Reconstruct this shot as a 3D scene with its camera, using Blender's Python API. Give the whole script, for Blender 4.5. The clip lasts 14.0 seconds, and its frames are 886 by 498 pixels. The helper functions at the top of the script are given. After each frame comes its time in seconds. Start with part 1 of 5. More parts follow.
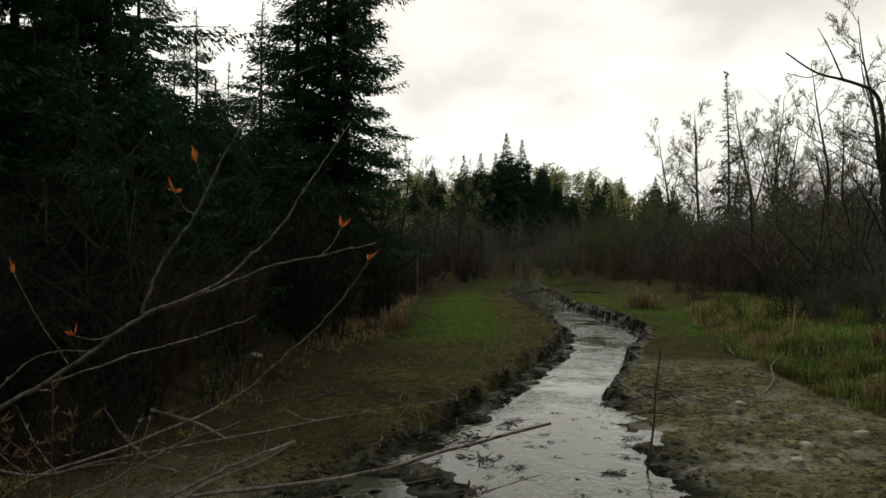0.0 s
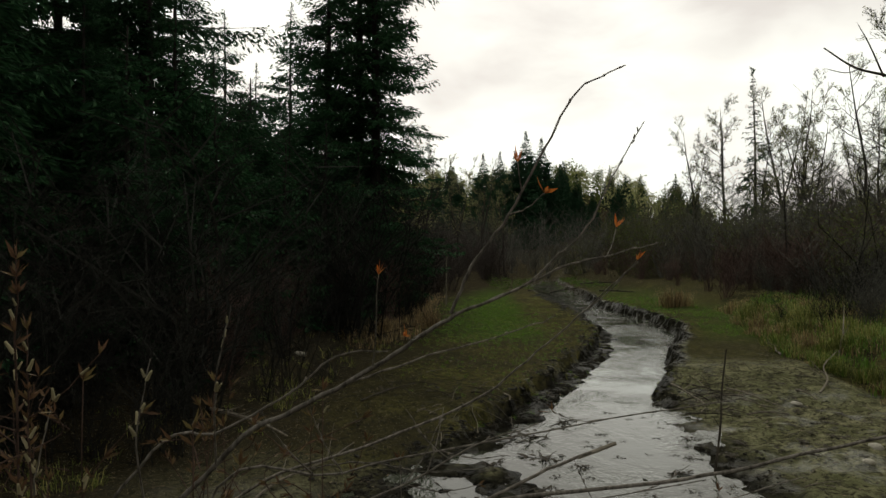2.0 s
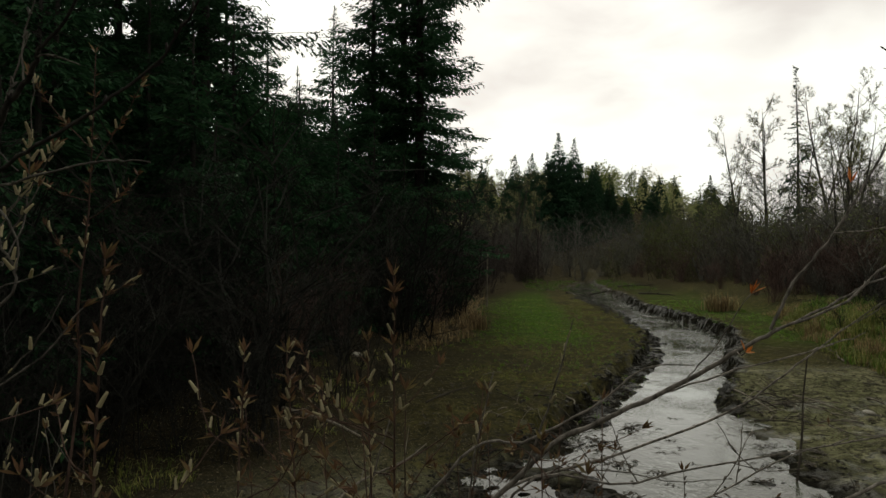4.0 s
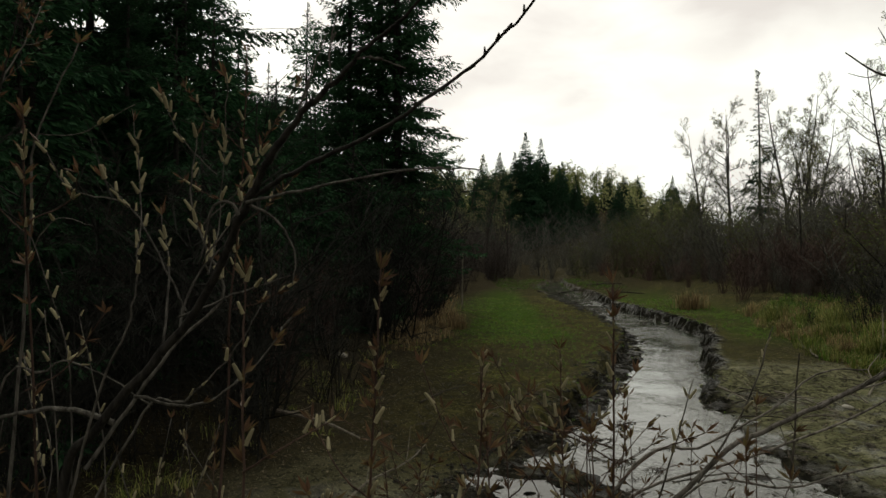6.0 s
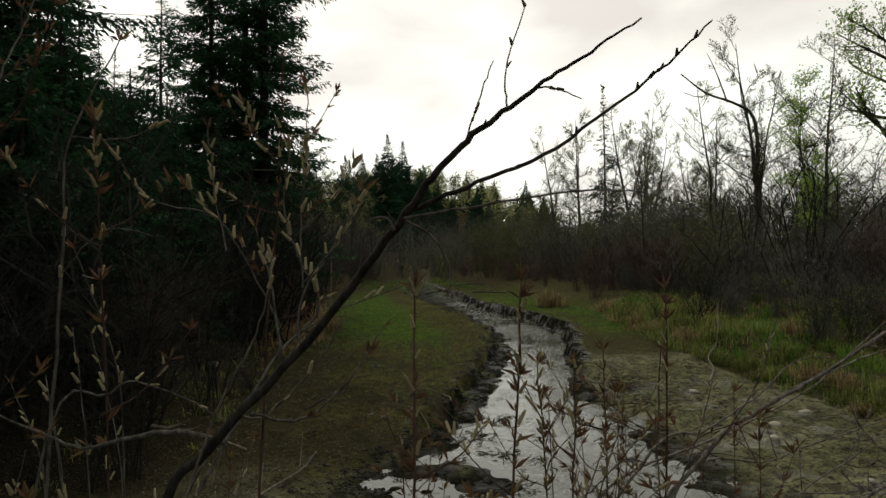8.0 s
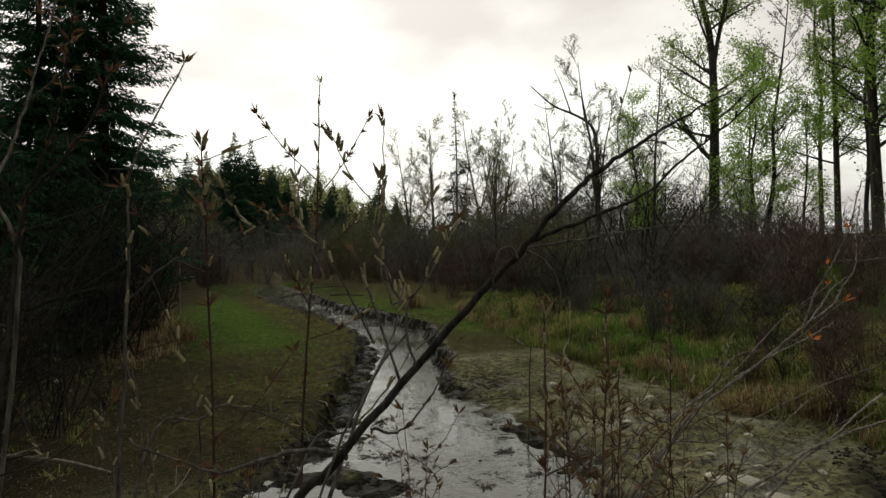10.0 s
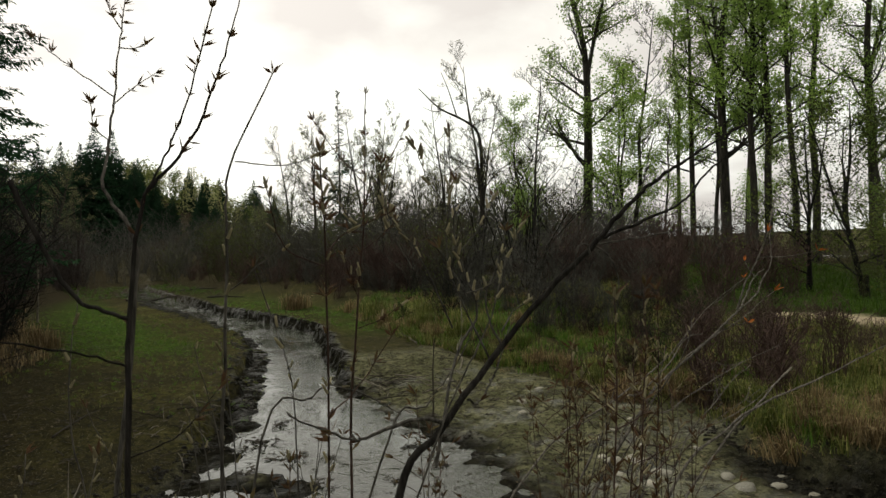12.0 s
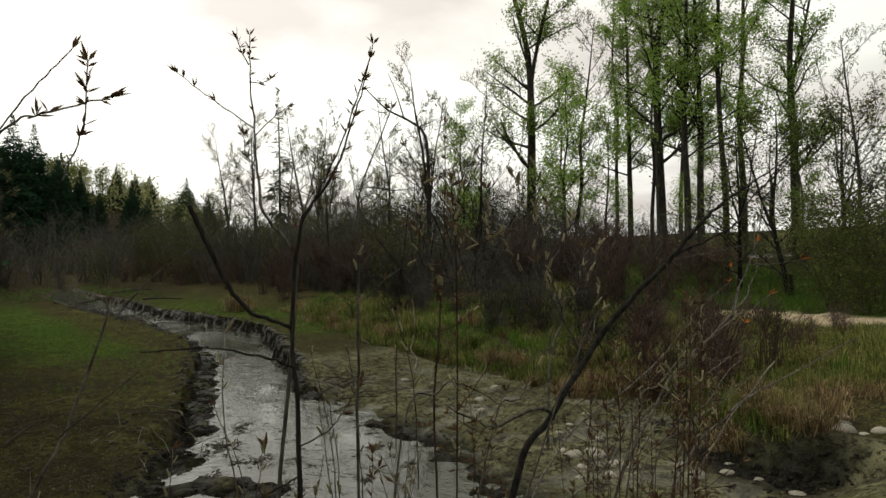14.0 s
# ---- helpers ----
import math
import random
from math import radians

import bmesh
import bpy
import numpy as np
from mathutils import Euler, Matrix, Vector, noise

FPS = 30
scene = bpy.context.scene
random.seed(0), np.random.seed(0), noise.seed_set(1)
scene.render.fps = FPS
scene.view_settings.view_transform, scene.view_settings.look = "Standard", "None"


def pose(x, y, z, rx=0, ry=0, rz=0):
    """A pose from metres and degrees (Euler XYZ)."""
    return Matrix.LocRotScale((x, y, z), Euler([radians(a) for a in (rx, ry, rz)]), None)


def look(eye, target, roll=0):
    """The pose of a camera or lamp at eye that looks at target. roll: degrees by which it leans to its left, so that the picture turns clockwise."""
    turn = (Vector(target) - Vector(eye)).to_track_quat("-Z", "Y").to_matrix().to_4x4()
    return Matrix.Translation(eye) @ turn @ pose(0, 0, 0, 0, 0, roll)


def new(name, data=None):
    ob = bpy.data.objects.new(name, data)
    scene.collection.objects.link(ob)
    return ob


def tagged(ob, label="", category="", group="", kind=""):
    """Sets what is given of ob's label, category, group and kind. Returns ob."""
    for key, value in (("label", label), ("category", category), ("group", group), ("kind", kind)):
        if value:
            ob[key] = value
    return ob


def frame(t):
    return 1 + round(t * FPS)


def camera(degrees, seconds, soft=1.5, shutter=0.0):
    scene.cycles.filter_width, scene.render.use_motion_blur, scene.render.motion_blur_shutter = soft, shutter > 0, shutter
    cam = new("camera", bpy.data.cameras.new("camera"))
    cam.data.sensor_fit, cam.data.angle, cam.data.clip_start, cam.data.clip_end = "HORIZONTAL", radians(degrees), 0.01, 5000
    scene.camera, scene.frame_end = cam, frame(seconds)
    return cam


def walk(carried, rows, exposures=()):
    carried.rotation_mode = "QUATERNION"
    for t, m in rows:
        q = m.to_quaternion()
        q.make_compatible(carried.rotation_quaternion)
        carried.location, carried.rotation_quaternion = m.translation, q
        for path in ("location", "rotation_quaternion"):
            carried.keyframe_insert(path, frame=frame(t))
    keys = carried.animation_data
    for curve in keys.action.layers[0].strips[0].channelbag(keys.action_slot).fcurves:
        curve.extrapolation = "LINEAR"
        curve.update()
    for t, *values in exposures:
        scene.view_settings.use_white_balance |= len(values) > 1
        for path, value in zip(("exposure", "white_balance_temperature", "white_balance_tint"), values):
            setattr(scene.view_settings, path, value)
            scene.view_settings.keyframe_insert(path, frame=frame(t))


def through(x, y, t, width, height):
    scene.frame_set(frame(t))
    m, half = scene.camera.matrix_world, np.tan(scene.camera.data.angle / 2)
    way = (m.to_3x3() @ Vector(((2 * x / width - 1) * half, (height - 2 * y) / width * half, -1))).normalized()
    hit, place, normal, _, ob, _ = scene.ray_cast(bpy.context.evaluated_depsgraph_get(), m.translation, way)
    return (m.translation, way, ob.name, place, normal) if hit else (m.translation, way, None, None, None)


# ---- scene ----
cam = camera(69.2, 14.0)
PATH = [
    (0, (0.125, 0.156, 1.963), (0.1, 2.155, 1.996), -0.1),
    (0.5, (0.008, 0.145, 1.97), (-0.029, 2.144, 2.004), -0.2),
    (1, (-0.107, 0.138, 1.975), (-0.154, 2.138, 2.009), -0.2),
    (1.5, (-0.216, 0.145, 1.97), (-0.275, 2.144, 2.001), -0.1),
    (2, (-0.333, 0.152, 1.966), (-0.411, 2.15, 1.996), -0.2),
    (2.5, (-0.45, 0.176, 1.971), (-0.555, 2.173, 2.003), -0.1),
    (3, (-0.553, 0.159, 1.976), (-0.699, 2.153, 2.011), -0.1),
    (3.5, (-0.679, 0.093, 1.985), (-0.849, 2.086, 2.019), 0.1),
    (6, (-1.152, 0.084, 2.002), (-1.215, 2.083, 2.032), 0.1),
    (6.5, (-1.242, 0.071, 2.014), (-1.228, 2.07, 2.047), -0.1),
    (7, (-1.326, 0.063, 2.021), (-1.197, 2.059, 2.054), -0.1),
    (7.5, (-1.395, 0.061, 2.012), (-1.144, 2.044, 2.045), -0.2),
    (10, (-1.809, 0.065, 2.048), (-1.004, 1.895, 2.083), -0.8),
    (10.5, (-1.879, 0.067, 2.046), (-0.959, 1.843, 2.077), -0.9),
    (11, (-1.972, 0.056, 2.044), (-0.953, 1.777, 2.075), -0.9),
    (11.5, (-2.037, 0.088, 2.04), (-0.945, 1.762, 2.071), -0.9),
    (12, (-2.139, 0.086, 2.044), (-1.008, 1.735, 2.074), -0.9),
    (12.5, (-2.248, 0.075, 2.063), (-1.081, 1.699, 2.095), -0.8),
    (13, (-2.293, 0.089, 2.069), (-1.086, 1.683, 2.1), -0.9),
    (13.5, (-2.386, 0.102, 2.07), (-1.136, 1.663, 2.099), -0.8),
    (14, (-2.465, 0.131, 2.073), (-1.183, 1.666, 2.1), -0.9),
]
walk(cam, [(t, look(eye, target, roll)) for t, eye, target, roll in PATH], exposures=((0, -0.2, 6650, 2), (7, -0.16, 6650, 2), (10.5, -0.04, 6650, 2), (14, 0.04, 6700, 3)))

# ---- world, sun, exposure ----
SUN_AZ, SUN_EL = radians(-10), radians(44)
sun_dir = Vector((math.sin(SUN_AZ) * math.cos(SUN_EL), math.cos(SUN_AZ) * math.cos(SUN_EL), math.sin(SUN_EL)))


class Nodes:
    """Small helper to wire node trees."""

    def __init__(self, tree):
        self.tree = tree
        tree.nodes.clear()

    def add(self, kind, props=None, **sockets):
        n = self.tree.nodes.new(kind)
        for k, v in (props or {}).items():
            setattr(n, k, v)
        for k, v in sockets.items():
            s = n.inputs[int(k[1:])] if k[0] == "i" and k[1:].isdigit() else n.inputs[k.replace("_", " ")]
            if isinstance(v, bpy.types.NodeSocket):
                self.tree.links.new(v, s)
            else:
                s.default_value = v
        return n

    def math(self, op, a, b=0.0, c=0.0):
        return self.add("ShaderNodeMath", {"operation": op}, i0=a, i1=b, i2=c).outputs[0]

    def ramp(self, fac, *stops):
        n = self.add("ShaderNodeValToRGB", i0=fac)
        els = n.color_ramp.elements
        while len(els) < len(stops):
            els.new(0.5)
        for e, (p, c) in zip(els, stops):
            e.position, e.color = p, (c if len(c) == 4 else (*c, 1))
        return n.outputs[0]

    def mix(self, fac, a, b, blend="MIX"):
        return self.add("ShaderNodeMix", {"data_type": "RGBA", "blend_type": blend}, i0=fac, i6=a, i7=b).outputs[2]

    def noise(self, vec, scale, detail=4.0, rough=0.55, dist=0.0):
        return self.add("ShaderNodeTexNoise", Vector=vec, Scale=scale, Detail=detail, Roughness=rough, Distortion=dist).outputs[0]


def rgb(r, g, b):
    return (r, g, b, 1.0)


world = bpy.data.worlds.new("overcast_evening")
scene.world = world
world.use_nodes = True
w = Nodes(world.node_tree)
sky = w.add("ShaderNodeTexSky", {"sky_type": "NISHITA", "sun_disc": False, "sun_elevation": SUN_EL, "sun_rotation": SUN_AZ})
way = w.add("ShaderNodeTexCoord").outputs["Generated"]
sep = w.add("ShaderNodeSeparateXYZ", i0=way)
# cloud deck seen in perspective: the direction divided by its height
up = w.math("ADD", w.math("MAXIMUM", sep.outputs[2], 0.0), 0.16)
deck = w.add("ShaderNodeCombineXYZ", i0=w.math("DIVIDE", sep.outputs[0], up), i1=w.math("DIVIDE", sep.outputs[1], up), i2=0.35).outputs[0]
big = w.noise(deck, 0.62, 3.0, 0.5, 0.4)
fine = w.noise(deck, 2.1, 5.0, 0.55, 0.3)
cover = w.math("ADD", w.math("MULTIPLY", big, 0.75), w.math("MULTIPLY", fine, 0.25))
toward = w.add("ShaderNodeVectorMath", {"operation": "DOT_PRODUCT"}, i0=way, i1=tuple(sun_dir)).outputs["Value"]
glow = w.math("POWER", w.math("MAXIMUM", w.math("ADD", w.math("MULTIPLY", toward, 0.5), 0.5), 0.0), 3.0)
cloud = w.ramp(cover, (0.42, (1.16, 1.14, 1.11)), (0.5, (0.98, 0.93, 0.905)), (0.6, (0.74, 0.675, 0.665)))
bright = w.add("ShaderNodeVectorMath", {"operation": "SCALE"}, i0=cloud, Scale=w.math("ADD", w.math("MULTIPLY", glow, 0.9), 0.64)).outputs[0]
bluesky = w.add("ShaderNodeVectorMath", {"operation": "SCALE"}, i0=sky.outputs[0], Scale=0.12).outputs[0]
gap = w.math("MULTIPLY", w.ramp(cover, (0.25, (1, 1, 1)), (0.31, (0, 0, 0))), 0.6)
both = w.mix(gap, bright, bluesky)
w.add("ShaderNodeOutputWorld", Surface=w.add("ShaderNodeBackground", Color=both, Strength=1.0).outputs[0])

sun = new("sun", bpy.data.lights.new("sun", "SUN"))
sun.data.energy, sun.data.angle, sun.data.color = 1.5, radians(10), (1.0, 0.94, 0.84)
sun.matrix_world = look(tuple(sun_dir * 50), (0, 0, 0))

# ---- materials ----


def material(name, build, bump=None):
    m = bpy.data.materials.new(name)
    m.use_nodes = True
    n = Nodes(m.node_tree)
    pos = n.add("ShaderNodeTexCoord").outputs["Object"]
    out = build(n, pos)
    shader = n.add("ShaderNodeBsdfPrincipled", **out)
    n.add("ShaderNodeOutputMaterial", Surface=shader.outputs[0])
    return m


def relief(n, height, strength, distance):
    return n.add("ShaderNodeBump", Strength=strength, Distance=distance, Height=height).outputs[0]


def bark_like(name, dark, light, scale=14.0, rough=0.9):
    def build(n, pos):
        stretched = n.add("ShaderNodeMapping", Vector=pos, Scale=(1, 1, 0.22)).outputs[0]
        a = n.noise(stretched, scale, 6.0, 0.65)
        b = n.noise(pos, 1.3, 3.0)
        rnd = n.add("ShaderNodeObjectInfo").outputs["Random"]
        c = n.mix(n.ramp(a, (0.35, (0, 0, 0)), (0.68, (1, 1, 1))), rgb(*dark), rgb(*light))
        c = n.mix(n.math("MULTIPLY", b, 0.6), c, rgb(*[0.55 * v for v in dark]))
        c = n.add("ShaderNodeHueSaturation", Value=n.math("ADD", n.math("MULTIPLY", rnd, 0.4), 0.8), Color=c).outputs[0]
        return dict(Base_Color=c, Roughness=rough, Normal=relief(n, a, 0.6, 0.02), **{"Specular_IOR_Level": 0.06})
    return material(name, build)


def leafy(name, c1, c2, c3, rough=0.6, through=0.25):
    """Foliage, whose colour varies from piece to piece."""
    def build(n, pos):
        isl = n.add("ShaderNodeNewGeometry").outputs["Random Per Island"]
        rnd = n.add("ShaderNodeObjectInfo").outputs["Random"]
        patch = n.noise(pos, 0.9, 3.0)
        f = n.math("ADD", n.math("MULTIPLY", isl, 0.6), n.math("MULTIPLY", patch, 0.4))
        c = n.ramp(f, (0.15, c1), (0.5, c2), (0.85, c3))
        c = n.add("ShaderNodeHueSaturation", Value=n.math("ADD", n.math("MULTIPLY", rnd, 0.5), 0.75), Color=c).outputs[0]
        return dict(Base_Color=c, Roughness=rough, **{"Specular_IOR_Level": 0.06, "Subsurface_Weight": 0.0, "Transmission_Weight": 0.0})
    m = material(name, build)
    if through:
        t = m.node_tree
        bs = [x for x in t.nodes if x.type == "BSDF_PRINCIPLED"][0]
        src = bs.inputs["Base Color"].links[0].from_socket
        tr = t.nodes.new("ShaderNodeBsdfTranslucent")
        t.links.new(src, tr.inputs["Color"])
        mx = t.nodes.new("ShaderNodeMixShader")
        mx.inputs[0].default_value = through
        t.links.new(bs.outputs[0], mx.inputs[1])
        t.links.new(tr.outputs[0], mx.inputs[2])
        t.links.new(mx.outputs[0], [x for x in t.nodes if x.type == "OUTPUT_MATERIAL"][0].inputs[0])
    return m


BARK_SPRUCE = bark_like("spruce_bark", (0.015, 0.014, 0.012), (0.045, 0.042, 0.036))
BARK_POPLAR = bark_like("poplar_bark", (0.02, 0.018, 0.015), (0.075, 0.068, 0.056))
BARK_PALE = bark_like("pale_bark", (0.1, 0.085, 0.065), (0.3, 0.27, 0.22), 20)
TWIG_GREY = bark_like("grey_twig", (0.044, 0.043, 0.036), (0.155, 0.15, 0.127), 30)
TWIG_OLIVE = bark_like("olive_twig", (0.045, 0.044, 0.024), (0.125, 0.118, 0.065), 30)
TWIG_RED = bark_like("red_twig", (0.042, 0.03, 0.025), (0.15, 0.098, 0.08), 30)
# near-black bark, with the brush's shade below the spruces put into its colour
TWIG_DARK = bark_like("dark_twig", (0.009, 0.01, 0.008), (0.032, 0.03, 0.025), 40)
STEM_WILLOW = bark_like("willow_bark", (0.026, 0.024, 0.02), (0.165, 0.152, 0.13), 90)
TWIG_BROWN = bark_like("brown_twig", (0.02, 0.016, 0.014), (0.075, 0.06, 0.052), 30)
STEM_DARK = bark_like("dark_stem_bark", (0.009, 0.008, 0.007), (0.042, 0.038, 0.032), 90)
STEM_WHIP = bark_like("grey_whip_bark", (0.045, 0.04, 0.033), (0.25, 0.225, 0.195), 90)
STEM_SHOOT = bark_like("shoot_bark", (0.028, 0.018, 0.014), (0.1, 0.065, 0.05), 90)
DRIFTWOOD = bark_like("driftwood", (0.09, 0.078, 0.06), (0.27, 0.24, 0.19), 25)
DEADWOOD = bark_like("wet_deadwood", (0.02, 0.017, 0.013), (0.075, 0.065, 0.05), 25, 0.7)
NEEDLES = leafy("spruce_needles", (0.009, 0.028, 0.012), (0.017, 0.05, 0.02), (0.034, 0.08, 0.032), 0.7, 0.22)
NEEDLES_FAR = leafy("far_needles", (0.01, 0.03, 0.014), (0.016, 0.042, 0.02), (0.028, 0.058, 0.026), 0.8, 0.1)
LEAF_POPLAR = leafy("poplar_leaves", (0.15, 0.24, 0.045), (0.22, 0.33, 0.065), (0.3, 0.41, 0.11), 0.5, 0.65)
LEAF_BUD = leafy("opening_buds", (0.16, 0.175, 0.07), (0.24, 0.25, 0.11), (0.33, 0.33, 0.17), 0.6, 0.6)
LEAF_SHRUB = leafy("shrub_leaves", (0.045, 0.065, 0.016), (0.085, 0.11, 0.025), (0.14, 0.165, 0.042), 0.6, 0.45)
LEAF_RED = leafy("young_red_leaves", (0.035, 0.02, 0.013), (0.075, 0.042, 0.024), (0.125, 0.105, 0.042), 0.5, 0.3)
LEAF_ORANGE = leafy("orange_leaves", (0.2, 0.05, 0.015), (0.34, 0.1, 0.02), (0.4, 0.16, 0.04), 0.5, 0.4)
CATKIN = leafy("catkins", (0.1, 0.088, 0.05), (0.204, 0.18, 0.108), (0.35, 0.315, 0.21), 0.9, 0.3)
GRASS_LUSH = leafy("lush_grass", (0.035, 0.08, 0.009), (0.065, 0.13, 0.016), (0.12, 0.175, 0.028), 0.5, 0.35)
GRASS_MIX = leafy("spring_grass", (0.03, 0.046, 0.01), (0.105, 0.128, 0.028), (0.28, 0.255, 0.09), 0.6, 0.35)
GRASS_DEAD = leafy("dead_grass", (0.06, 0.042, 0.02), (0.16, 0.112, 0.054), (0.38, 0.295, 0.16), 0.7, 0.25)
LITTER = leafy("leaf_litter", (0.02, 0.016, 0.01), (0.06, 0.045, 0.025), (0.16, 0.125, 0.075), 0.6, 0.0)


def stone_build(n, pos):
    a = n.noise(pos, 9.0, 6.0, 0.6)
    rnd = n.add("ShaderNodeObjectInfo").outputs["Random"]
    c = n.ramp(a, (0.3, (0.12, 0.11, 0.085)), (0.55, (0.26, 0.24, 0.185)), (0.8, (0.4, 0.38, 0.31)))
    c = n.add("ShaderNodeHueSaturation", Value=n.math("ADD", n.math("MULTIPLY", rnd, 0.7), 0.55), Color=c).outputs[0]
    return dict(Base_Color=c, Roughness=0.65, Normal=relief(n, a, 0.4, 0.02))


STONE = material("river_stone", stone_build)


def ground_build(n, pos):
    """Mud, moss and turf, litter and the sandy path, laid out by the zone attributes of the ground's points, with the
    wood's shade painted in.
    """
    def attr(name):
        return n.add("ShaderNodeAttribute", {"attribute_name": name}).outputs["Fac"]
    grass, wet, litter, sand, lush = attr("grass"), attr("wet"), attr("litter"), attr("sand"), attr("lush")
    a = n.noise(pos, 0.8, 5.0, 0.6)
    b = n.noise(pos, 5.5, 6.0, 0.65)
    c = n.noise(pos, 38.0, 4.0, 0.6)
    patch = n.noise(pos, 2.3, 6.0, 0.72)
    mud = n.ramp(b, (0.32, (0.03, 0.029, 0.019)), (0.46, (0.08, 0.078, 0.044)), (0.66, (0.165, 0.158, 0.092)))
    mud = n.mix(n.ramp(patch, (0.55, (0, 0, 0)), (0.6, (0.75, 0.75, 0.75))), mud, rgb(0.03, 0.028, 0.019))
    mud = n.mix(n.ramp(a, (0.42, (0, 0, 0)), (0.62, (0.6, 0.6, 0.6))), mud, rgb(0.06, 0.064, 0.028))
    shelf = n.noise(pos, 3.2, 5.0, 0.65)
    # near black for soaked mud and for the painted shade of the undercut
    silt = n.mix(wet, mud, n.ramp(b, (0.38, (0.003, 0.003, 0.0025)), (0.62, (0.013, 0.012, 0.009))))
    turf = n.mix(n.ramp(b, (0.36, (0, 0, 0)), (0.64, (1, 1, 1))), rgb(0.02, 0.02, 0.008), rgb(0.076, 0.072, 0.024))
    turf = n.mix(n.ramp(c, (0.5, (0, 0, 0)), (0.7, (0.7, 0.7, 0.7))), turf, rgb(0.085, 0.068, 0.032))
    bald = n.noise(pos, 0.55, 5.0, 0.65)
    turf = n.mix(n.ramp(bald, (0.44, (0, 0, 0)), (0.54, (0.75, 0.75, 0.75))), turf, n.mix(b, rgb(0.014, 0.013, 0.008), rgb(0.046, 0.041, 0.021)))
    green = n.mix(b, rgb(0.016, 0.034, 0.006), rgb(0.052, 0.086, 0.014))
    turf = n.mix(lush, turf, green)
    edge = n.math("ADD", grass, n.math("MULTIPLY", n.math("SUBTRACT", b, 0.5), 0.9))
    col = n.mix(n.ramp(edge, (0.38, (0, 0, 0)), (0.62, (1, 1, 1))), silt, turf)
    # litter colour, kept near black for the shade painted below the wood
    litter_shade_tone = n.mix(n.ramp(c, (0.35, (0, 0, 0)), (0.68, (1, 1, 1))), rgb(0.012, 0.01, 0.006), rgb(0.042, 0.034, 0.02))
    col = n.mix(litter, col, litter_shade_tone)
    col = n.mix(sand, col, n.mix(c, rgb(0.26, 0.21, 0.14), rgb(0.4, 0.33, 0.23)))
    speck = n.ramp(n.noise(pos, 17.0, 4.0, 0.7), (0.52, (0, 0, 0)), (0.57, (0.9, 0.9, 0.9)))
    col = n.mix(n.math("MULTIPLY", speck, n.math("SUBTRACT", 1.0, sand)), col, rgb(0.02, 0.019, 0.013))
    fleck = n.ramp(n.noise(pos, 75.0, 2.0, 0.5), (0.66, (0, 0, 0)), (0.7, (1, 1, 1)))
    col = n.mix(n.math("MULTIPLY", n.math("MULTIPLY", fleck, 0.75), n.math("SUBTRACT", 1.0, wet)), col, rgb(0.26, 0.23, 0.15))
    h = n.math("ADD", n.math("MULTIPLY", b, 0.7), n.math("MULTIPLY", c, 0.3))
    dry = n.math("SUBTRACT", 1.0, n.math("MULTIPLY", wet, 0.8))
    sheen = n.math("MULTIPLY", n.ramp(n.noise(pos, 1.15, 4.0, 0.6), (0.52, (0, 0, 0)), (0.6, (1, 1, 1))), n.math("SUBTRACT", 1.0, n.math("MINIMUM", n.math("ADD", n.math("ADD", n.math("MULTIPLY", grass, 2.0), litter), wet), 1.0)))
    rough = n.math("MULTIPLY", n.math("ADD", 0.62, n.math("MULTIPLY", b, 0.5)), n.math("ADD", 0.35, n.math("MULTIPLY", dry, 0.65)))
    rough = n.math("MULTIPLY", rough, n.math("SUBTRACT", 1.0, n.math("MULTIPLY", sheen, 0.55)))
    return dict(Base_Color=col, Roughness=rough, Normal=relief(n, h, 1.0, 0.07), **{"Specular_IOR_Level": n.math("ADD", n.math("MULTIPLY", sheen, 0.3), n.math("MULTIPLY", wet, n.ramp(shelf, (0.5, (0, 0, 0)), (0.62, (0.1, 0.1, 0.1)))))})


GROUND = material("stream_ground", ground_build)


def water_build(n, pos):
    m = n.add("ShaderNodeMapping", Vector=pos, Scale=(1.0, 0.6, 1.0)).outputs[0]
    ripple = n.math("ADD", n.noise(m, 5.0, 3.0, 0.6, 0.5), n.math("MULTIPLY", n.noise(m, 24.0, 2.0, 0.5), 0.35))
    calm = n.noise(pos, 0.9, 3.0)
    col = n.mix(calm, rgb(0.02, 0.025, 0.017), rgb(0.05, 0.053, 0.036))
    return dict(Base_Color=col, Roughness=n.math("ADD", 0.03, n.math("MULTIPLY", calm, 0.09)), IOR=1.44, Normal=relief(n, ripple, n.ramp(calm, (0.38, (0.05, 0.05, 0.05)), (0.62, (0.45, 0.45, 0.45))), 0.05), **{"Specular_IOR_Level": 0.6})


WATER = material("silty_water", water_build)

# ---- building helpers ----


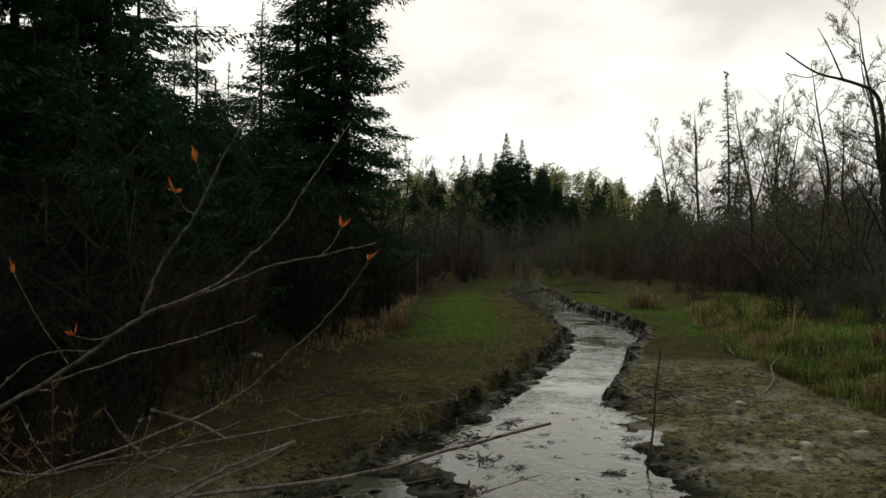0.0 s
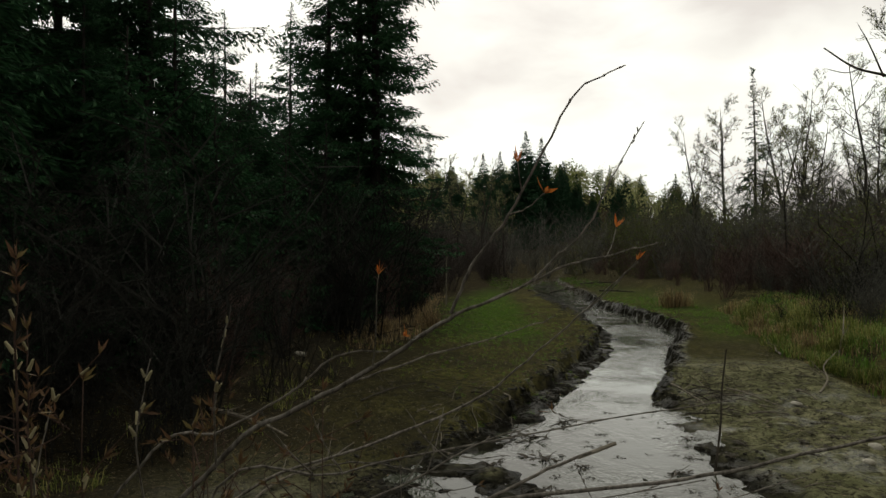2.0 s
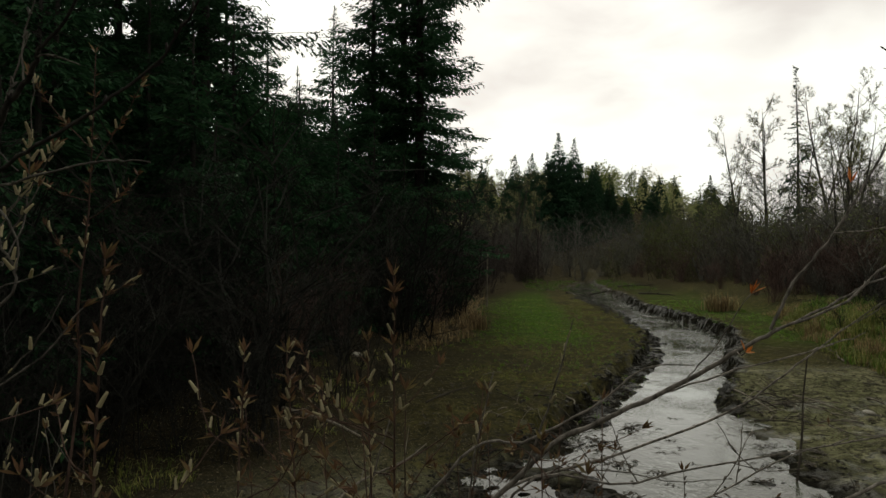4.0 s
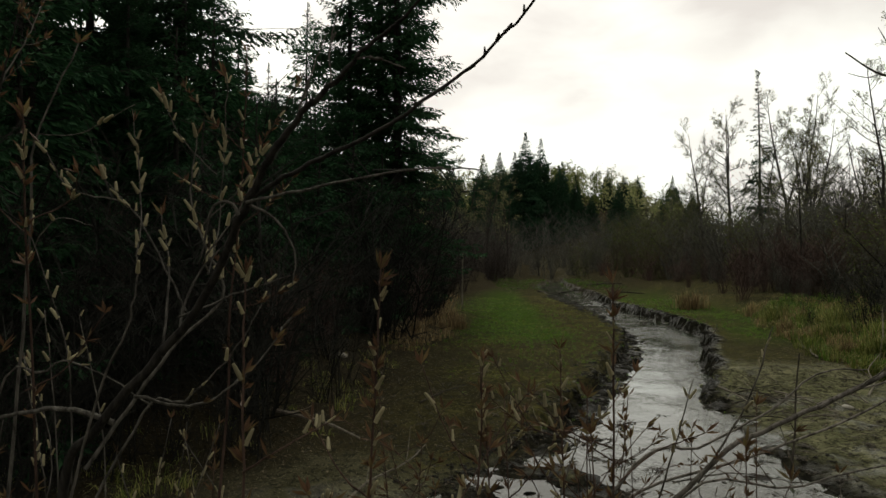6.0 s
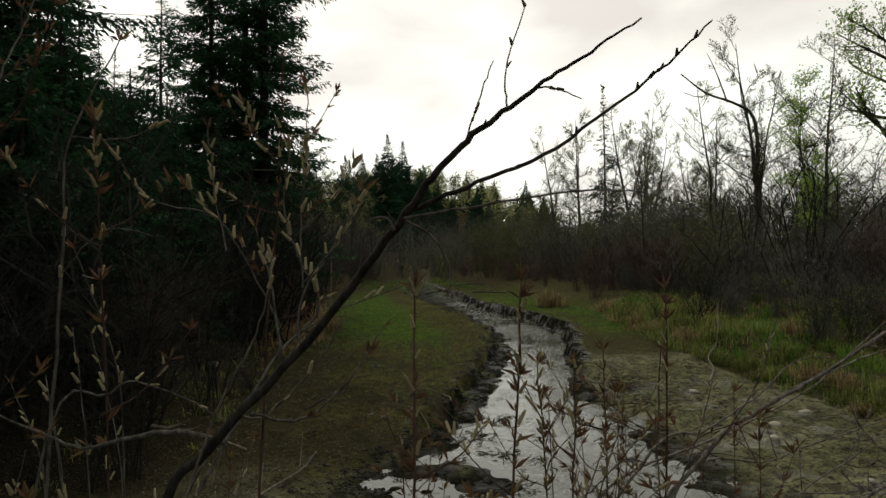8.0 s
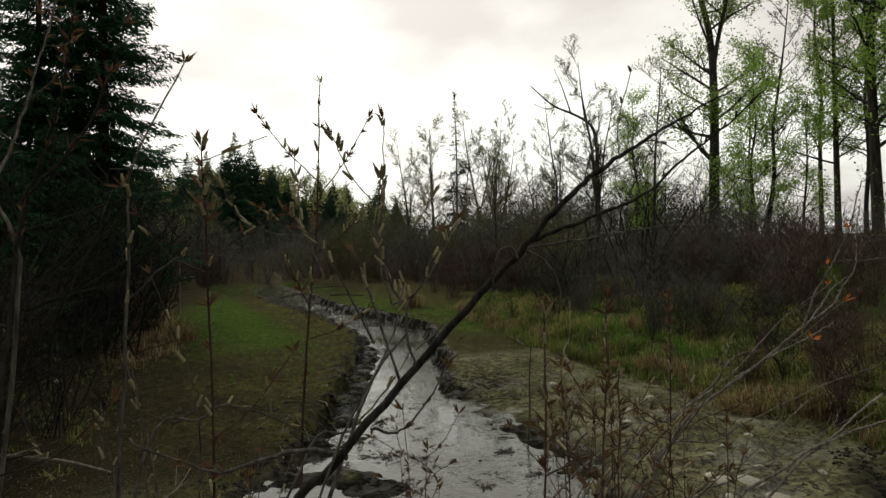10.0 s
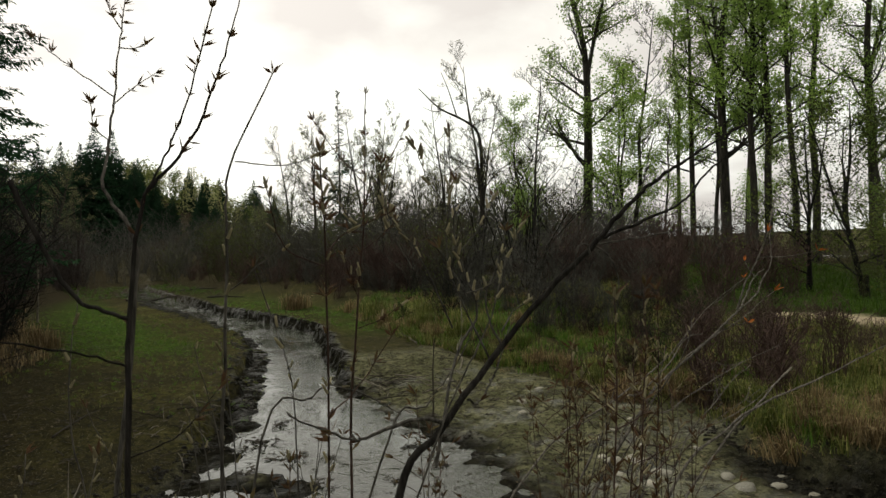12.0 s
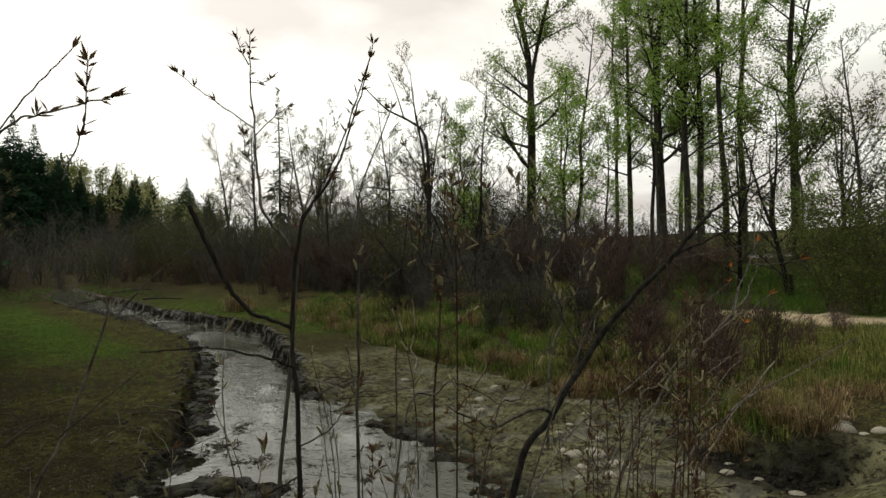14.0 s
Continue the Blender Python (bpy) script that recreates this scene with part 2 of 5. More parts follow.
class Pen:
    """Collects tubes, blades and leaves, and turns them into one mesh."""

    def __init__(self):
        self.v, self.f, self.m = [], [], []

    def tube(self, pts, r0, r1, sides=4, slot=0, cap=True):
        pts = [Vector(p) for p in pts]
        n0 = len(self.v)
        k = len(pts)
        side = None
        for i, p in enumerate(pts):
            d = (pts[min(i + 1, k - 1)] - pts[max(i - 1, 0)])
            d = d.normalized() if d.length > 1e-9 else Vector((0, 0, 1))
            if side is None:
                side = d.orthogonal().normalized()
            else:
                side = side - d * side.dot(d)
                side = side.normalized() if side.length > 1e-6 else d.orthogonal().normalized()
            up = d.cross(side)
            r = r0 + (r1 - r0) * i / max(k - 1, 1)
            for s in range(sides):
                a = 2 * math.pi * s / sides
                q = p + (side * math.cos(a) + up * math.sin(a)) * r
                self.v.append((q.x, q.y, q.z))
        for i in range(k - 1):
            for s in range(sides):
                a, b = n0 + i * sides + s, n0 + i * sides + (s + 1) % sides
                self.f.append((a, b, b + sides, a + sides))
                self.m.append(slot)
        if cap:
            self.f.append(tuple(n0 + (k - 1) * sides + s for s in range(sides)))
            self.m.append(slot)

    def leaf(self, p, d, n, length, width, slot=0, fold=0.25):
        """A pointed leaf of two halves, folded along its rib."""
        p, d = Vector(p), Vector(d).normalized()
        s = d.cross(Vector(n))
        s = s.normalized() if s.length > 1e-6 else d.orthogonal().normalized()
        u = s.cross(d)
        mid = p + d * length * 0.45
        pts = (p, mid + s * width * 0.5 + u * width * fold, p + d * length, mid - s * width * 0.5 + u * width * fold)
        n0 = len(self.v)
        self.v += [(q.x, q.y, q.z) for q in pts]
        self.f += [(n0, n0 + 1, n0 + 2), (n0, n0 + 2, n0 + 3)]
        self.m += [slot, slot]

    def blade(self, p, lean, height, width, slot=0):
        p, lean = Vector(p), Vector(lean)
        s = Vector((-lean.y, lean.x, 0))
        s = s.normalized() * width * 0.5 if s.length > 1e-6 else Vector((width * 0.5, 0, 0))
        m = p + lean * height * 0.35 + Vector((0, 0, height * 0.6))
        t = p + lean * height + Vector((0, 0, height * max(0.25, 0.95 - 0.45 * lean.length)))
        n0 = len(self.v)
        self.v += [tuple(p - s), tuple(p + s), tuple(m + s * 0.7), tuple(m - s * 0.7), tuple(t)]
        self.f += [(n0, n0 + 1, n0 + 2, n0 + 3), (n0 + 3, n0 + 2, n0 + 4)]
        self.m += [slot, slot]

    def mesh(self, name, mats, smooth=False):
        me = bpy.data.meshes.new(name)
        me.from_pydata(self.v, [], self.f)
        for m in mats:
            me.materials.append(m)
        me.polygons.foreach_set("material_index", self.m)
        if smooth:
            me.polygons.foreach_set("use_smooth", [True] * len(self.f))
        me.update()
        return me


def part(name, pen, mats, parent=None, label="", smooth=False):
    ob = new(name, pen.mesh(name, mats if isinstance(mats, (list, tuple)) else [mats], smooth))
    if parent is not None:
        ob.parent = parent
    if label:
        tagged(ob, label)
    return ob


def thing(name, at, label, category, group="", kind=""):
    ob = new(name)
    ob.empty_display_size = 0.2
    ob.location = at
    return tagged(ob, label, category, group, kind)


def smooth(a, b, x):
    t = np.clip((x - a) / (b - a), 0, 1)
    return t * t * (3 - 2 * t)


# ---- the lie of the land ----
STREAM_Y = (0, 3, 4.5, 5.7, 6.2, 6.8, 7.2, 7.7, 8.5, 9.76, 10.4, 11.35, 12.85, 14.8, 17, 18.2, 20.5, 24.5, 27.6, 31.3, 34.4, 42.5, 50, 58, 70)
STREAM_L = (-1.0, -1.0, -1.0, -0.95, -0.8, -0.5, -0.1, 0.1, 0.56, 1.02, 1.34, 1.61, 2.2, 2.9, 3.45, 3.5, 3.6, 3.83, 3.7, 3.6, 3.65, 3.72, 4.8, 6.6, 10)
STREAM_R = (1.2, 1.4, 1.7, 2.05, 2.2, 2.27, 2.15, 1.96, 1.95, 2.32, 2.6, 2.95, 3.5, 4.25, 4.95, 5.19, 5.32, 5.25, 4.98, 5.4, 5.74, 5.94, 6.5, 7.6, 10.6)
TOE_R_Y = (0, 2.4, 3.1, 4.5, 6.1, 8.5, 9.7, 12, 14, 16.5, 20.5, 24, 30, 55, 90)
TOE_R_X = (3.4, 3.6, 3.8, 4.9, 5.05, 5.4, 5.3, 5.3, 6.0, 6.4, 7.8, 8.1, 8.4, 9.5, 14)
TOE_L_Y = (0, 5.8, 7.2, 8.8, 12.4, 14.2, 15.4, 30, 42, 55, 90)
TOE_L_X = (-4.6, -4.0, -2.9, -2.7, -2.6, -2.1, -1.6, -1.6, 0.8, 3.5, 10)


def wave(x, y, scale, seed=0.0, octaves=3):
    """Smooth value noise between -1 and 1 on arrays."""
    x, y = np.asarray(x, float), np.asarray(y, float)
    out, amp, tot = np.zeros(np.broadcast(x, y).shape), 1.0, 0.0
    for o in range(octaves):
        u, v = x * scale + seed * 17.3 + o * 5.1, y * scale + seed * 9.7 + o * 3.3
        iu, iv = np.floor(u), np.floor(v)
        fu, fv = u - iu, v - iv
        fu, fv = fu * fu * (3 - 2 * fu), fv * fv * (3 - 2 * fv)

        def h(a, b):
            s = np.sin(a * 127.1 + b * 311.7 + seed * 74.7 + o * 13.0) * 43758.5453
            return (s - np.floor(s)) * 2 - 1
        out = out + amp * ((h(iu, iv) * (1 - fu) + h(iu + 1, iv) * fu) * (1 - fv) + (h(iu, iv + 1) * (1 - fu) + h(iu + 1, iv + 1) * fu) * fv)
        tot += amp
        amp *= 0.5
        scale *= 2.1
    return out / tot


def bank(x, y):
    """Metres from the channel (negative inside it), and whether it is the right-hand side."""
    dl = np.interp(y, STREAM_Y, STREAM_L) - x
    dr = x - np.interp(y, STREAM_Y, STREAM_R)
    return np.maximum(dl, dr), dr > dl


def torn_edge(x, y):
    """Metres from the channel's ragged edge, the side, and how far out its ledge stands."""
    d, right = bank(x, y)
    d = d + 6 * smooth(58, 66, y) + wave(x, y, 0.9, 1) * 0.22 * np.minimum(1, 0.4 + y / 25) + wave(x, y, 4.0, 2, 2) * 0.13
    return d, right, np.where(right, 0.1, (0.36 + 0.24 * wave(x, y, 0.6, 14)) * smooth(30, 8, y) + 0.08)


def height(x, y):
    x, y = np.asarray(x, float), np.asarray(y, float)
    # left: a wet shelf and then a ragged ledge; right: a cut bank far off, a shallow beach close by
    d, right, ledge_at = torn_edge(x, y)
    near = 1 - smooth(8.5, 11.0, y)
    ledge = smooth(0, 0.08, d - ledge_at)
    shelf = smooth(-0.25, 0.12, d)
    cut = np.where(right, 0.14 + 0.14 * smooth(8.5, 11, y), 0.21)
    beach = -0.12 + 0.11 * smooth(-0.1, 1.6, d)
    z = -0.24 + 0.17 * shelf + cut * ledge
    z = np.where(right, z * (1 - near) + (beach - 0.12 * (1 - shelf)) * near, z)
    # low near flats are soft and puddled
    flat = 1 - smooth(6.5, 8.2, y)
    z = z * (1 - flat) + (-0.09 + 0.1 * smooth(-0.3, 1.8, d) - 0.07 * smooth(0.1, -0.8, d) + 0.06 * wave(x, y, 1.5, 15)) * flat
    z = z + wave(x, y, 1.7, 3) * 0.035 + wave(x, y, 6.0, 4, 2) * 0.022 * (1 + near) + np.where(right, wave(x, y, 2.6, 19) * 0.02 * near * smooth(0.2, 1.0, d), 0)
    isle = np.exp(-(((x - 0.0) / 0.42) ** 2 + ((y - 6.2) / 0.5) ** 2))
    z = z + 0.11 * isle
    tr = x - np.interp(y, TOE_R_Y, TOE_R_X) + wave(x, y, 0.7, 5) * 0.35
    tl = np.interp(y, TOE_L_Y, TOE_L_X) - x + wave(x, y, 0.7, 6) * 0.35
    steep = 0.35 + 0.9 * smooth(3.5, 5.5, y)
    z = z + 0.42 * smooth(0, steep, tr) + 0.4 * smooth(0.8, 6, tr) + 0.6 * smooth(1.5, 8, tr) * smooth(7, 11, y) + wave(x, y, 1.2, 7) * 0.08 * smooth(0.2, 1.5, tr)
    z = z + 0.35 * smooth(0, 1.6, tl) + 0.7 * smooth(1, 7, tl) + wave(x, y, 1.0, 8) * 0.09 * smooth(0.2, 1.5, tl)
    # the bank on which the shrubs in front and the walker stand
    stand = 1 - smooth(1.0, 2.6, y + 0.15 * wave(x, y, 0.8, 9))
    z = z * (1 - stand) + 0.5 * stand
    # beyond the last bend the valley closes, and a wooded hill rises ahead and to the left of the stream
    far = np.hypot(x, y)
    z = z + 0.8 * smooth(60, 85, y)
    az = np.degrees(np.arctan2(x, np.maximum(y, 1e-3)))
    z = z + np.where(y > 0, 24 * smooth(90, 260, far) * smooth(24, 9, az), 0)
    z = z + 30 * smooth(420, 800, far) * (0.75 + 0.25 * wave(x, y, 0.004, 10, 2))
    return z


def ground_zones(x, y, z):
    d, right = bank(x, y)
    tr = x - np.interp(y, TOE_R_Y, TOE_R_X) + wave(x, y, 0.9, 5) * 0.4
    tl = np.interp(y, TOE_L_Y, TOE_L_X) - x + wave(x, y, 0.9, 6) * 0.4
    moss = smooth(0.25, 0.5, d) * np.where(right, smooth(8, 14.5, y + 2.2 * wave(x, y, 0.5, 16)), smooth(5.2, 7.5, y + 0.8 * wave(x, y, 0.9, 17))) * 0.78
    grass = np.maximum(moss, smooth(-0.1, 0.4, tr))
    lush = np.where(right, smooth(13, 15, y) * smooth(0.4, 0.9, d) * smooth(1.0, 0.0, tr) * (0.5 + 0.5 * wave(x, y, 0.5, 11)), smooth(13.6, 16.5, y + wave(x, y, 0.6, 27)) * smooth(1.7, 0.8, x - 0.03 * (y - 15) + 0.4 * wave(x, y, 0.7, 28)) * 0.95 * smooth(0.8, -0.3, tl))
    lush = np.maximum(lush, smooth(9.5, 12, x) * smooth(12, 9, y) * (y > -20))
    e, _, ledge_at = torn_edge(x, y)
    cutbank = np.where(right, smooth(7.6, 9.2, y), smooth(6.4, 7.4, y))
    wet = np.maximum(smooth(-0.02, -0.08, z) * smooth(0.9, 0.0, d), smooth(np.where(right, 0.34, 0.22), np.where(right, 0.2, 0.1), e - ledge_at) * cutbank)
    # shade below the overhanging bank, painted as a dark strip of mud
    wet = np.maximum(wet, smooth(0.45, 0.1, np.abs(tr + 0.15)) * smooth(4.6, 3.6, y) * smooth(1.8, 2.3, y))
    # leaf litter, widened past the wood's edge to paint its deep shade
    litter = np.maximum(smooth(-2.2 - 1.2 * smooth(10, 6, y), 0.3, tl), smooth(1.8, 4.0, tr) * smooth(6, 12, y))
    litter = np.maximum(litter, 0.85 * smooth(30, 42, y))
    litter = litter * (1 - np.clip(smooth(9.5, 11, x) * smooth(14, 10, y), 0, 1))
    # the sandy footpath
    sand = smooth(0.75, 0.55, np.abs(x - 10.8 + 0.02 * (y - 4) ** 2 + 0.15 * wave(x, y, 0.6, 12))) * (y < 7.0) * (y > -30)
    return dict(grass=grass, wet=np.clip(wet, 0, 1), litter=np.clip(litter, 0, 1), sand=sand, lush=np.clip(lush, 0, 1))


def graded(lo, hi, fine_lo, fine_hi, step, grow=1.16):
    out, x, s = list(np.arange(fine_lo, fine_hi, step)), fine_hi, step
    while x < hi:
        out.append(x)
        s *= grow
        x += s
    x, s = fine_lo, step
    while x > lo:
        s *= grow
        x -= s
        out.append(x)
    return np.array(sorted(out))


def ground_sheet():
    xs = graded(-2600, 2600, -2.6, 5.6, 0.065, 1.1)
    ys = graded(-900, 3200, 4.2, 10.5, 0.065, 1.04)
    gx, gy = np.meshgrid(xs, ys)
    gz = height(gx, gy)
    nx, ny = len(xs), len(ys)
    me = bpy.data.meshes.new("ground")
    v = np.stack([gx, gy, gz], -1).reshape(-1, 3)
    i = (np.arange(ny - 1)[:, None] * nx + np.arange(nx - 1)[None, :]).reshape(-1)
    me.from_pydata(v.tolist(), [], np.stack([i, i + 1, i + 1 + nx, i + nx], -1).tolist())
    me.polygons.foreach_set("use_smooth", [True] * len(i))
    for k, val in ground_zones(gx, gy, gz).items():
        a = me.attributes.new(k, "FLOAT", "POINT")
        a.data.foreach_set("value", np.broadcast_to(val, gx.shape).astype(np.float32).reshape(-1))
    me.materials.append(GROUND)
    return tagged(new("ground", me), "muddy stream flats with mossy turf and grassy banks", "ground", kind="structure")


ground_sheet()


def H(x, y):
    return float(height(x, y))


def stream_water():
    xs, ys = np.arange(-4.0, 13.0, 0.5), np.arange(1.4, 75, 1.0)
    gx, gy = np.meshgrid(xs, ys)
    nx = len(xs)
    me = bpy.data.meshes.new("water")
    v = np.stack([gx, gy, -0.1 + 0 * gx], -1).reshape(-1, 3)
    i = (np.arange(len(ys) - 1)[:, None] * nx + np.arange(nx - 1)[None, :]).reshape(-1)
    me.from_pydata(v.tolist(), [], np.stack([i, i + 1, i + 1 + nx, i + nx], -1).tolist())
    me.materials.append(WATER)
    return tagged(new("water", me), "shallow silty creek water reflecting the pale sky", "water", kind="structure")


stream_water()

# ---- scattering joined pieces ----


class Template:
    """A small mesh held as arrays, to be repeated inside one joined mesh."""

    def __init__(self, pen):
        self.v = np.array(pen.v, float)
        self.lv = np.concatenate([np.array(f) for f in pen.f]).astype(np.int32)
        self.lt = np.array([len(f) for f in pen.f], np.int32)
        self.m = np.array(pen.m, np.int32)


def scatter(name, templates, places, mats, label, category, kind="stuff"):
    """places: rows of template number, x, y, z, turn, scale, stretch upwards."""
    V, LV, LT, M, off = [], [], [], [], 0
    for k, x, y, z, turn, s, up in places:
        t = templates[int(k)]
        c, sn = math.cos(turn) * s, math.sin(turn) * s
        V.append(np.stack([t.v[:, 0] * c - t.v[:, 1] * sn + x, t.v[:, 0] * sn + t.v[:, 1] * c + y, t.v[:, 2] * s * up + z], -1))
        LV.append(t.lv + off)
        LT.append(t.lt)
        M.append(t.m)
        off += len(t.v)
    V, LV, LT, M = np.concatenate(V), np.concatenate(LV), np.concatenate(LT), np.concatenate(M)
    me = bpy.data.meshes.new(name)
    me.vertices.add(len(V))
    me.vertices.foreach_set("co", V.astype(np.float32).reshape(-1))
    me.loops.add(len(LV))
    me.loops.foreach_set("vertex_index", LV)
    me.polygons.add(len(LT))
    me.polygons.foreach_set("loop_start", np.concatenate([[0], np.cumsum(LT)[:-1]]).astype(np.int32))
    me.polygons.foreach_set("loop_total", LT)
    for m in mats:
        me.materials.append(m)
    me.polygons.foreach_set("material_index", M)
    me.update(calc_edges=True)
    me.validate()
    return tagged(new(name, me), label, category, kind=kind)


def spline(pts, per=5):
    """A smooth line through the points."""
    p = [Vector(q) for q in pts]
    p = [p[0] * 2 - p[1]] + p + [p[-1] * 2 - p[-2]]
    out = []
    for i in range(1, len(p) - 2):
        for j in range(per):
            t = j / per
            a, b, c, d = p[i - 1], p[i], p[i + 1], p[i + 2]
            out.append(0.5 * ((2 * b) + (c - a) * t + (2 * a - 5 * b + 4 * c - d) * t * t + (3 * b - a - 3 * c + d) * t ** 3))
    return out + [p[-2]]


def rnd_dir(R, up=0.0):
    a = R.uniform(0, 2 * math.pi)
    return Vector((math.cos(a), math.sin(a), up))


# ---- trees ----


def spruce_parts(R, h, reach, bare, needles=NEEDLES, boughs=6, step=0.42, twig=0.3, clump=0.15, ragged=0.35):
    """Meshes of a spruce: its trunk, and drooping boughs whose side twigs carry clumps of needles, with gaps between the whorls."""
    trunk, crown = Pen(), Pen()
    line, x, y = [], 0.0, 0.0
    for i in range(9):
        line.append((x, y, h * i / 8))
        x, y = x + R.uniform(-0.03, 0.03), y + R.uniform(-0.03, 0.03)
    trunk.tube(line, 0.0085 * h + 0.03, 0.015, 8)
    side_phase, z = R.uniform(0, 6.28), bare
    while z < h - 0.12:
        f = (z - bare) / (h - bare)
        env = reach * min(1.0, 0.7 + f * 2.0) * (1 - f) ** 0.95 + 0.04
        for _ in range(max(3, round(boughs * (1 - 0.25 * f)))):
            a = R.uniform(0, 6.28)
            swell = 1 + ragged * (0.6 * math.sin(a * 2 + z * 1.7 + side_phase) + 0.4 * math.sin(a * 3 - z * 2.9))
            length = env * swell * R.uniform(0.6, 1.1)
            d = Vector((math.cos(a), math.sin(a), 0))
            rise = 0.4 * (f - 0.55) + R.uniform(-0.15, 0.1)
            base = Vector((0, 0, z + R.uniform(-0.2, 0.2)))
            sag = R.uniform(0.22, 0.42) * (1 - f)
            pts = [base + d * length * u + Vector((0, 0, length * (rise * u - sag * u ** 1.3 + 0.2 * u ** 3.5))) for u in (0, 0.25, 0.5, 0.75, 1.0)]
            trunk.tube(pts[::2], 0.01 + 0.006 * length, 0.003, 3, cap=False)
            across = Vector((-d.y, d.x, 0))
            n = max(2, int(length / (clump * 0.5)))
            for k in range(n):
                u = 0.1 + 0.9 * (k + R.random()) / n
                i = min(3, int(u * 4))
                p = pts[i].lerp(pts[i + 1], u * 4 - i)
                for s in (-1, 1):
                    tl = min(twig, 0.45 * length) * R.uniform(0.45, 1.2) * (1.2 - 0.8 * u)
                    e = (d * R.uniform(0.4, 0.9) + across * s * R.uniform(0.5, 1.0) + Vector((0, 0, R.uniform(-0.75, 0.05)))).normalized()
                    m = max(1, round(tl / (clump * 0.6)))
                    for q in range(m):
                        at = p + e * tl * (q + R.random()) / m
                        w = clump * R.uniform(0.7, 1.4) * min(1.0, 0.35 + length / (6 * clump))
                        crown.leaf(at, e + Vector((R.uniform(-.5, .5), R.uniform(-.5, .5), R.uniform(-.5, .2))), (R.uniform(-1, 1), R.uniform(-1, 1), R.uniform(0.1, 1)), w, w * 0.34)
        z += step * R.uniform(0.7, 1.3) * (1 - 0.35 * f)
    for i in range(12):
        crown.leaf((0, 0, h - 0.1 - 0.05 * i), rnd_dir(R, 0.9), (R.uniform(-1, 1), 0, 1), clump * 1.1, clump * 0.3)
    return trunk.mesh("trunk", [BARK_SPRUCE]), crown.mesh("boughs", [needles])


def plant(name, at, label, category, group, meshes, names, turn=0.0, scale=1.0, tilt=(0.0, 0.0)):
    """A tree out of shared meshes."""
    ob = thing(name, (0, 0, 0), label, category, group)
    ob.matrix_basis = pose(*at, tilt[0], tilt[1], turn) @ Matrix.Diagonal((scale, scale, scale, 1))
    for n, me in zip(names, meshes):
        c = new(n, me)
        c.parent = ob
        if n != "trunk":
            tagged(c, kind="stuff")
    return ob


R = random.Random(11)
SPRUCE_BIG = [spruce_parts(R, 18.5, 3.0, 0.2, step=0.36, boughs=6, twig=0.5, clump=0.125), spruce_parts(R, 19, 3.6, 0.3, step=0.4, boughs=6, twig=0.55, clump=0.13, ragged=0.5), spruce_parts(R, 14, 2.8, 0.2, step=0.38, boughs=6, twig=0.5, clump=0.125, ragged=0.5)]
SPRUCE_THIN = [spruce_parts(R, 12, 3.3, 0.4, boughs=6, step=0.4, twig=0.5, clump=0.17), spruce_parts(R, 12, 3.8, 0.4, boughs=6, step=0.4, twig=0.5, clump=0.17)]
SPRUCE_FAR = [spruce_parts(R, 20, 6.4, 0.3, NEEDLES_FAR, 11, 0.38, 1.3, 0.55, 0.15), spruce_parts(R, 20, 5.8, 0.3, NEEDLES_FAR, 11, 0.38, 1.3, 0.55, 0.2)]
SPRUCE_LEAN = [spruce_parts(R, 16, 1.7, 2.5, NEEDLES_FAR, 6, 0.42, 0.7, 0.36, 0.5)]
SPRUCE_YOUNG = [spruce_parts(R, 5.0, 1.9, 0.05, step=0.24, boughs=7, twig=0.4, clump=0.13), spruce_parts(R, 4.2, 1.7, 0.05, step=0.24, boughs=7, twig=0.4, clump=0.13)]
SPRUCE_LABEL = "tall dark green spruce with drooping boughs above brush"
for x, y, k, turn, s in ((-3.3, 20.6, 0, 20, 1.05), (-3.95, 21.6, 0, 130, 1.02), (-4.9, 21.3, 2, 250, 1.05), (-7.2, 13.6, 1, 210, 0.95), (-10.4, 16.6, 1, 75, 0.95), (-10.6, 11.3, 1, 300, 1.0), (-9.2, 8.0, 2, 15, 1.0), (-14.0, 17.5, 0, 160, 1.0),
                         (-9.8, 4.5, 1, 240, 0.9), (-12.5, 1, 1, 80, 0.9), (-6.9, 10.8, 2, 100, 0.5), (-6.0, 14.2, 2, 70, 0.42), (-5.2, 17.4, 2, 170, 0.4), (-5.6, 24.0, 2, 250, 0.75), (-11.2, 9.2, 2, 200, 1.15), (-12.6, 15.0, 1, 130, 0.9), (-9.6, 14.3, 2, 20, 1.0), (-12.9, 11.4, 0, 60, 0.95), (-8.4, 17.6, 2, 280, 0.8)):
    plant("spruce_tree", (x, y, H(x, y) - 0.1), SPRUCE_LABEL, "spruce", "spruces beside the creek", SPRUCE_BIG[k], ("trunk", "crown"), turn, s)
for x, y, k, turn, s in ((-11.86, 30, 1, 10, 1.06), (-10.96, 32, 0, 100, 0.9), (-7.5, 26, 1, 190, 0.95), (-16.5, 31, 1, 280, 1.0), (-9.9, 35, 0, 40, 0.8)):
    plant("spruce_tree", (x, y, H(x, y) - 0.1), "slender green spruce against the pale sky", "spruce", "slender spruces behind", SPRUCE_THIN[k], ("trunk", "crown"), turn, s)


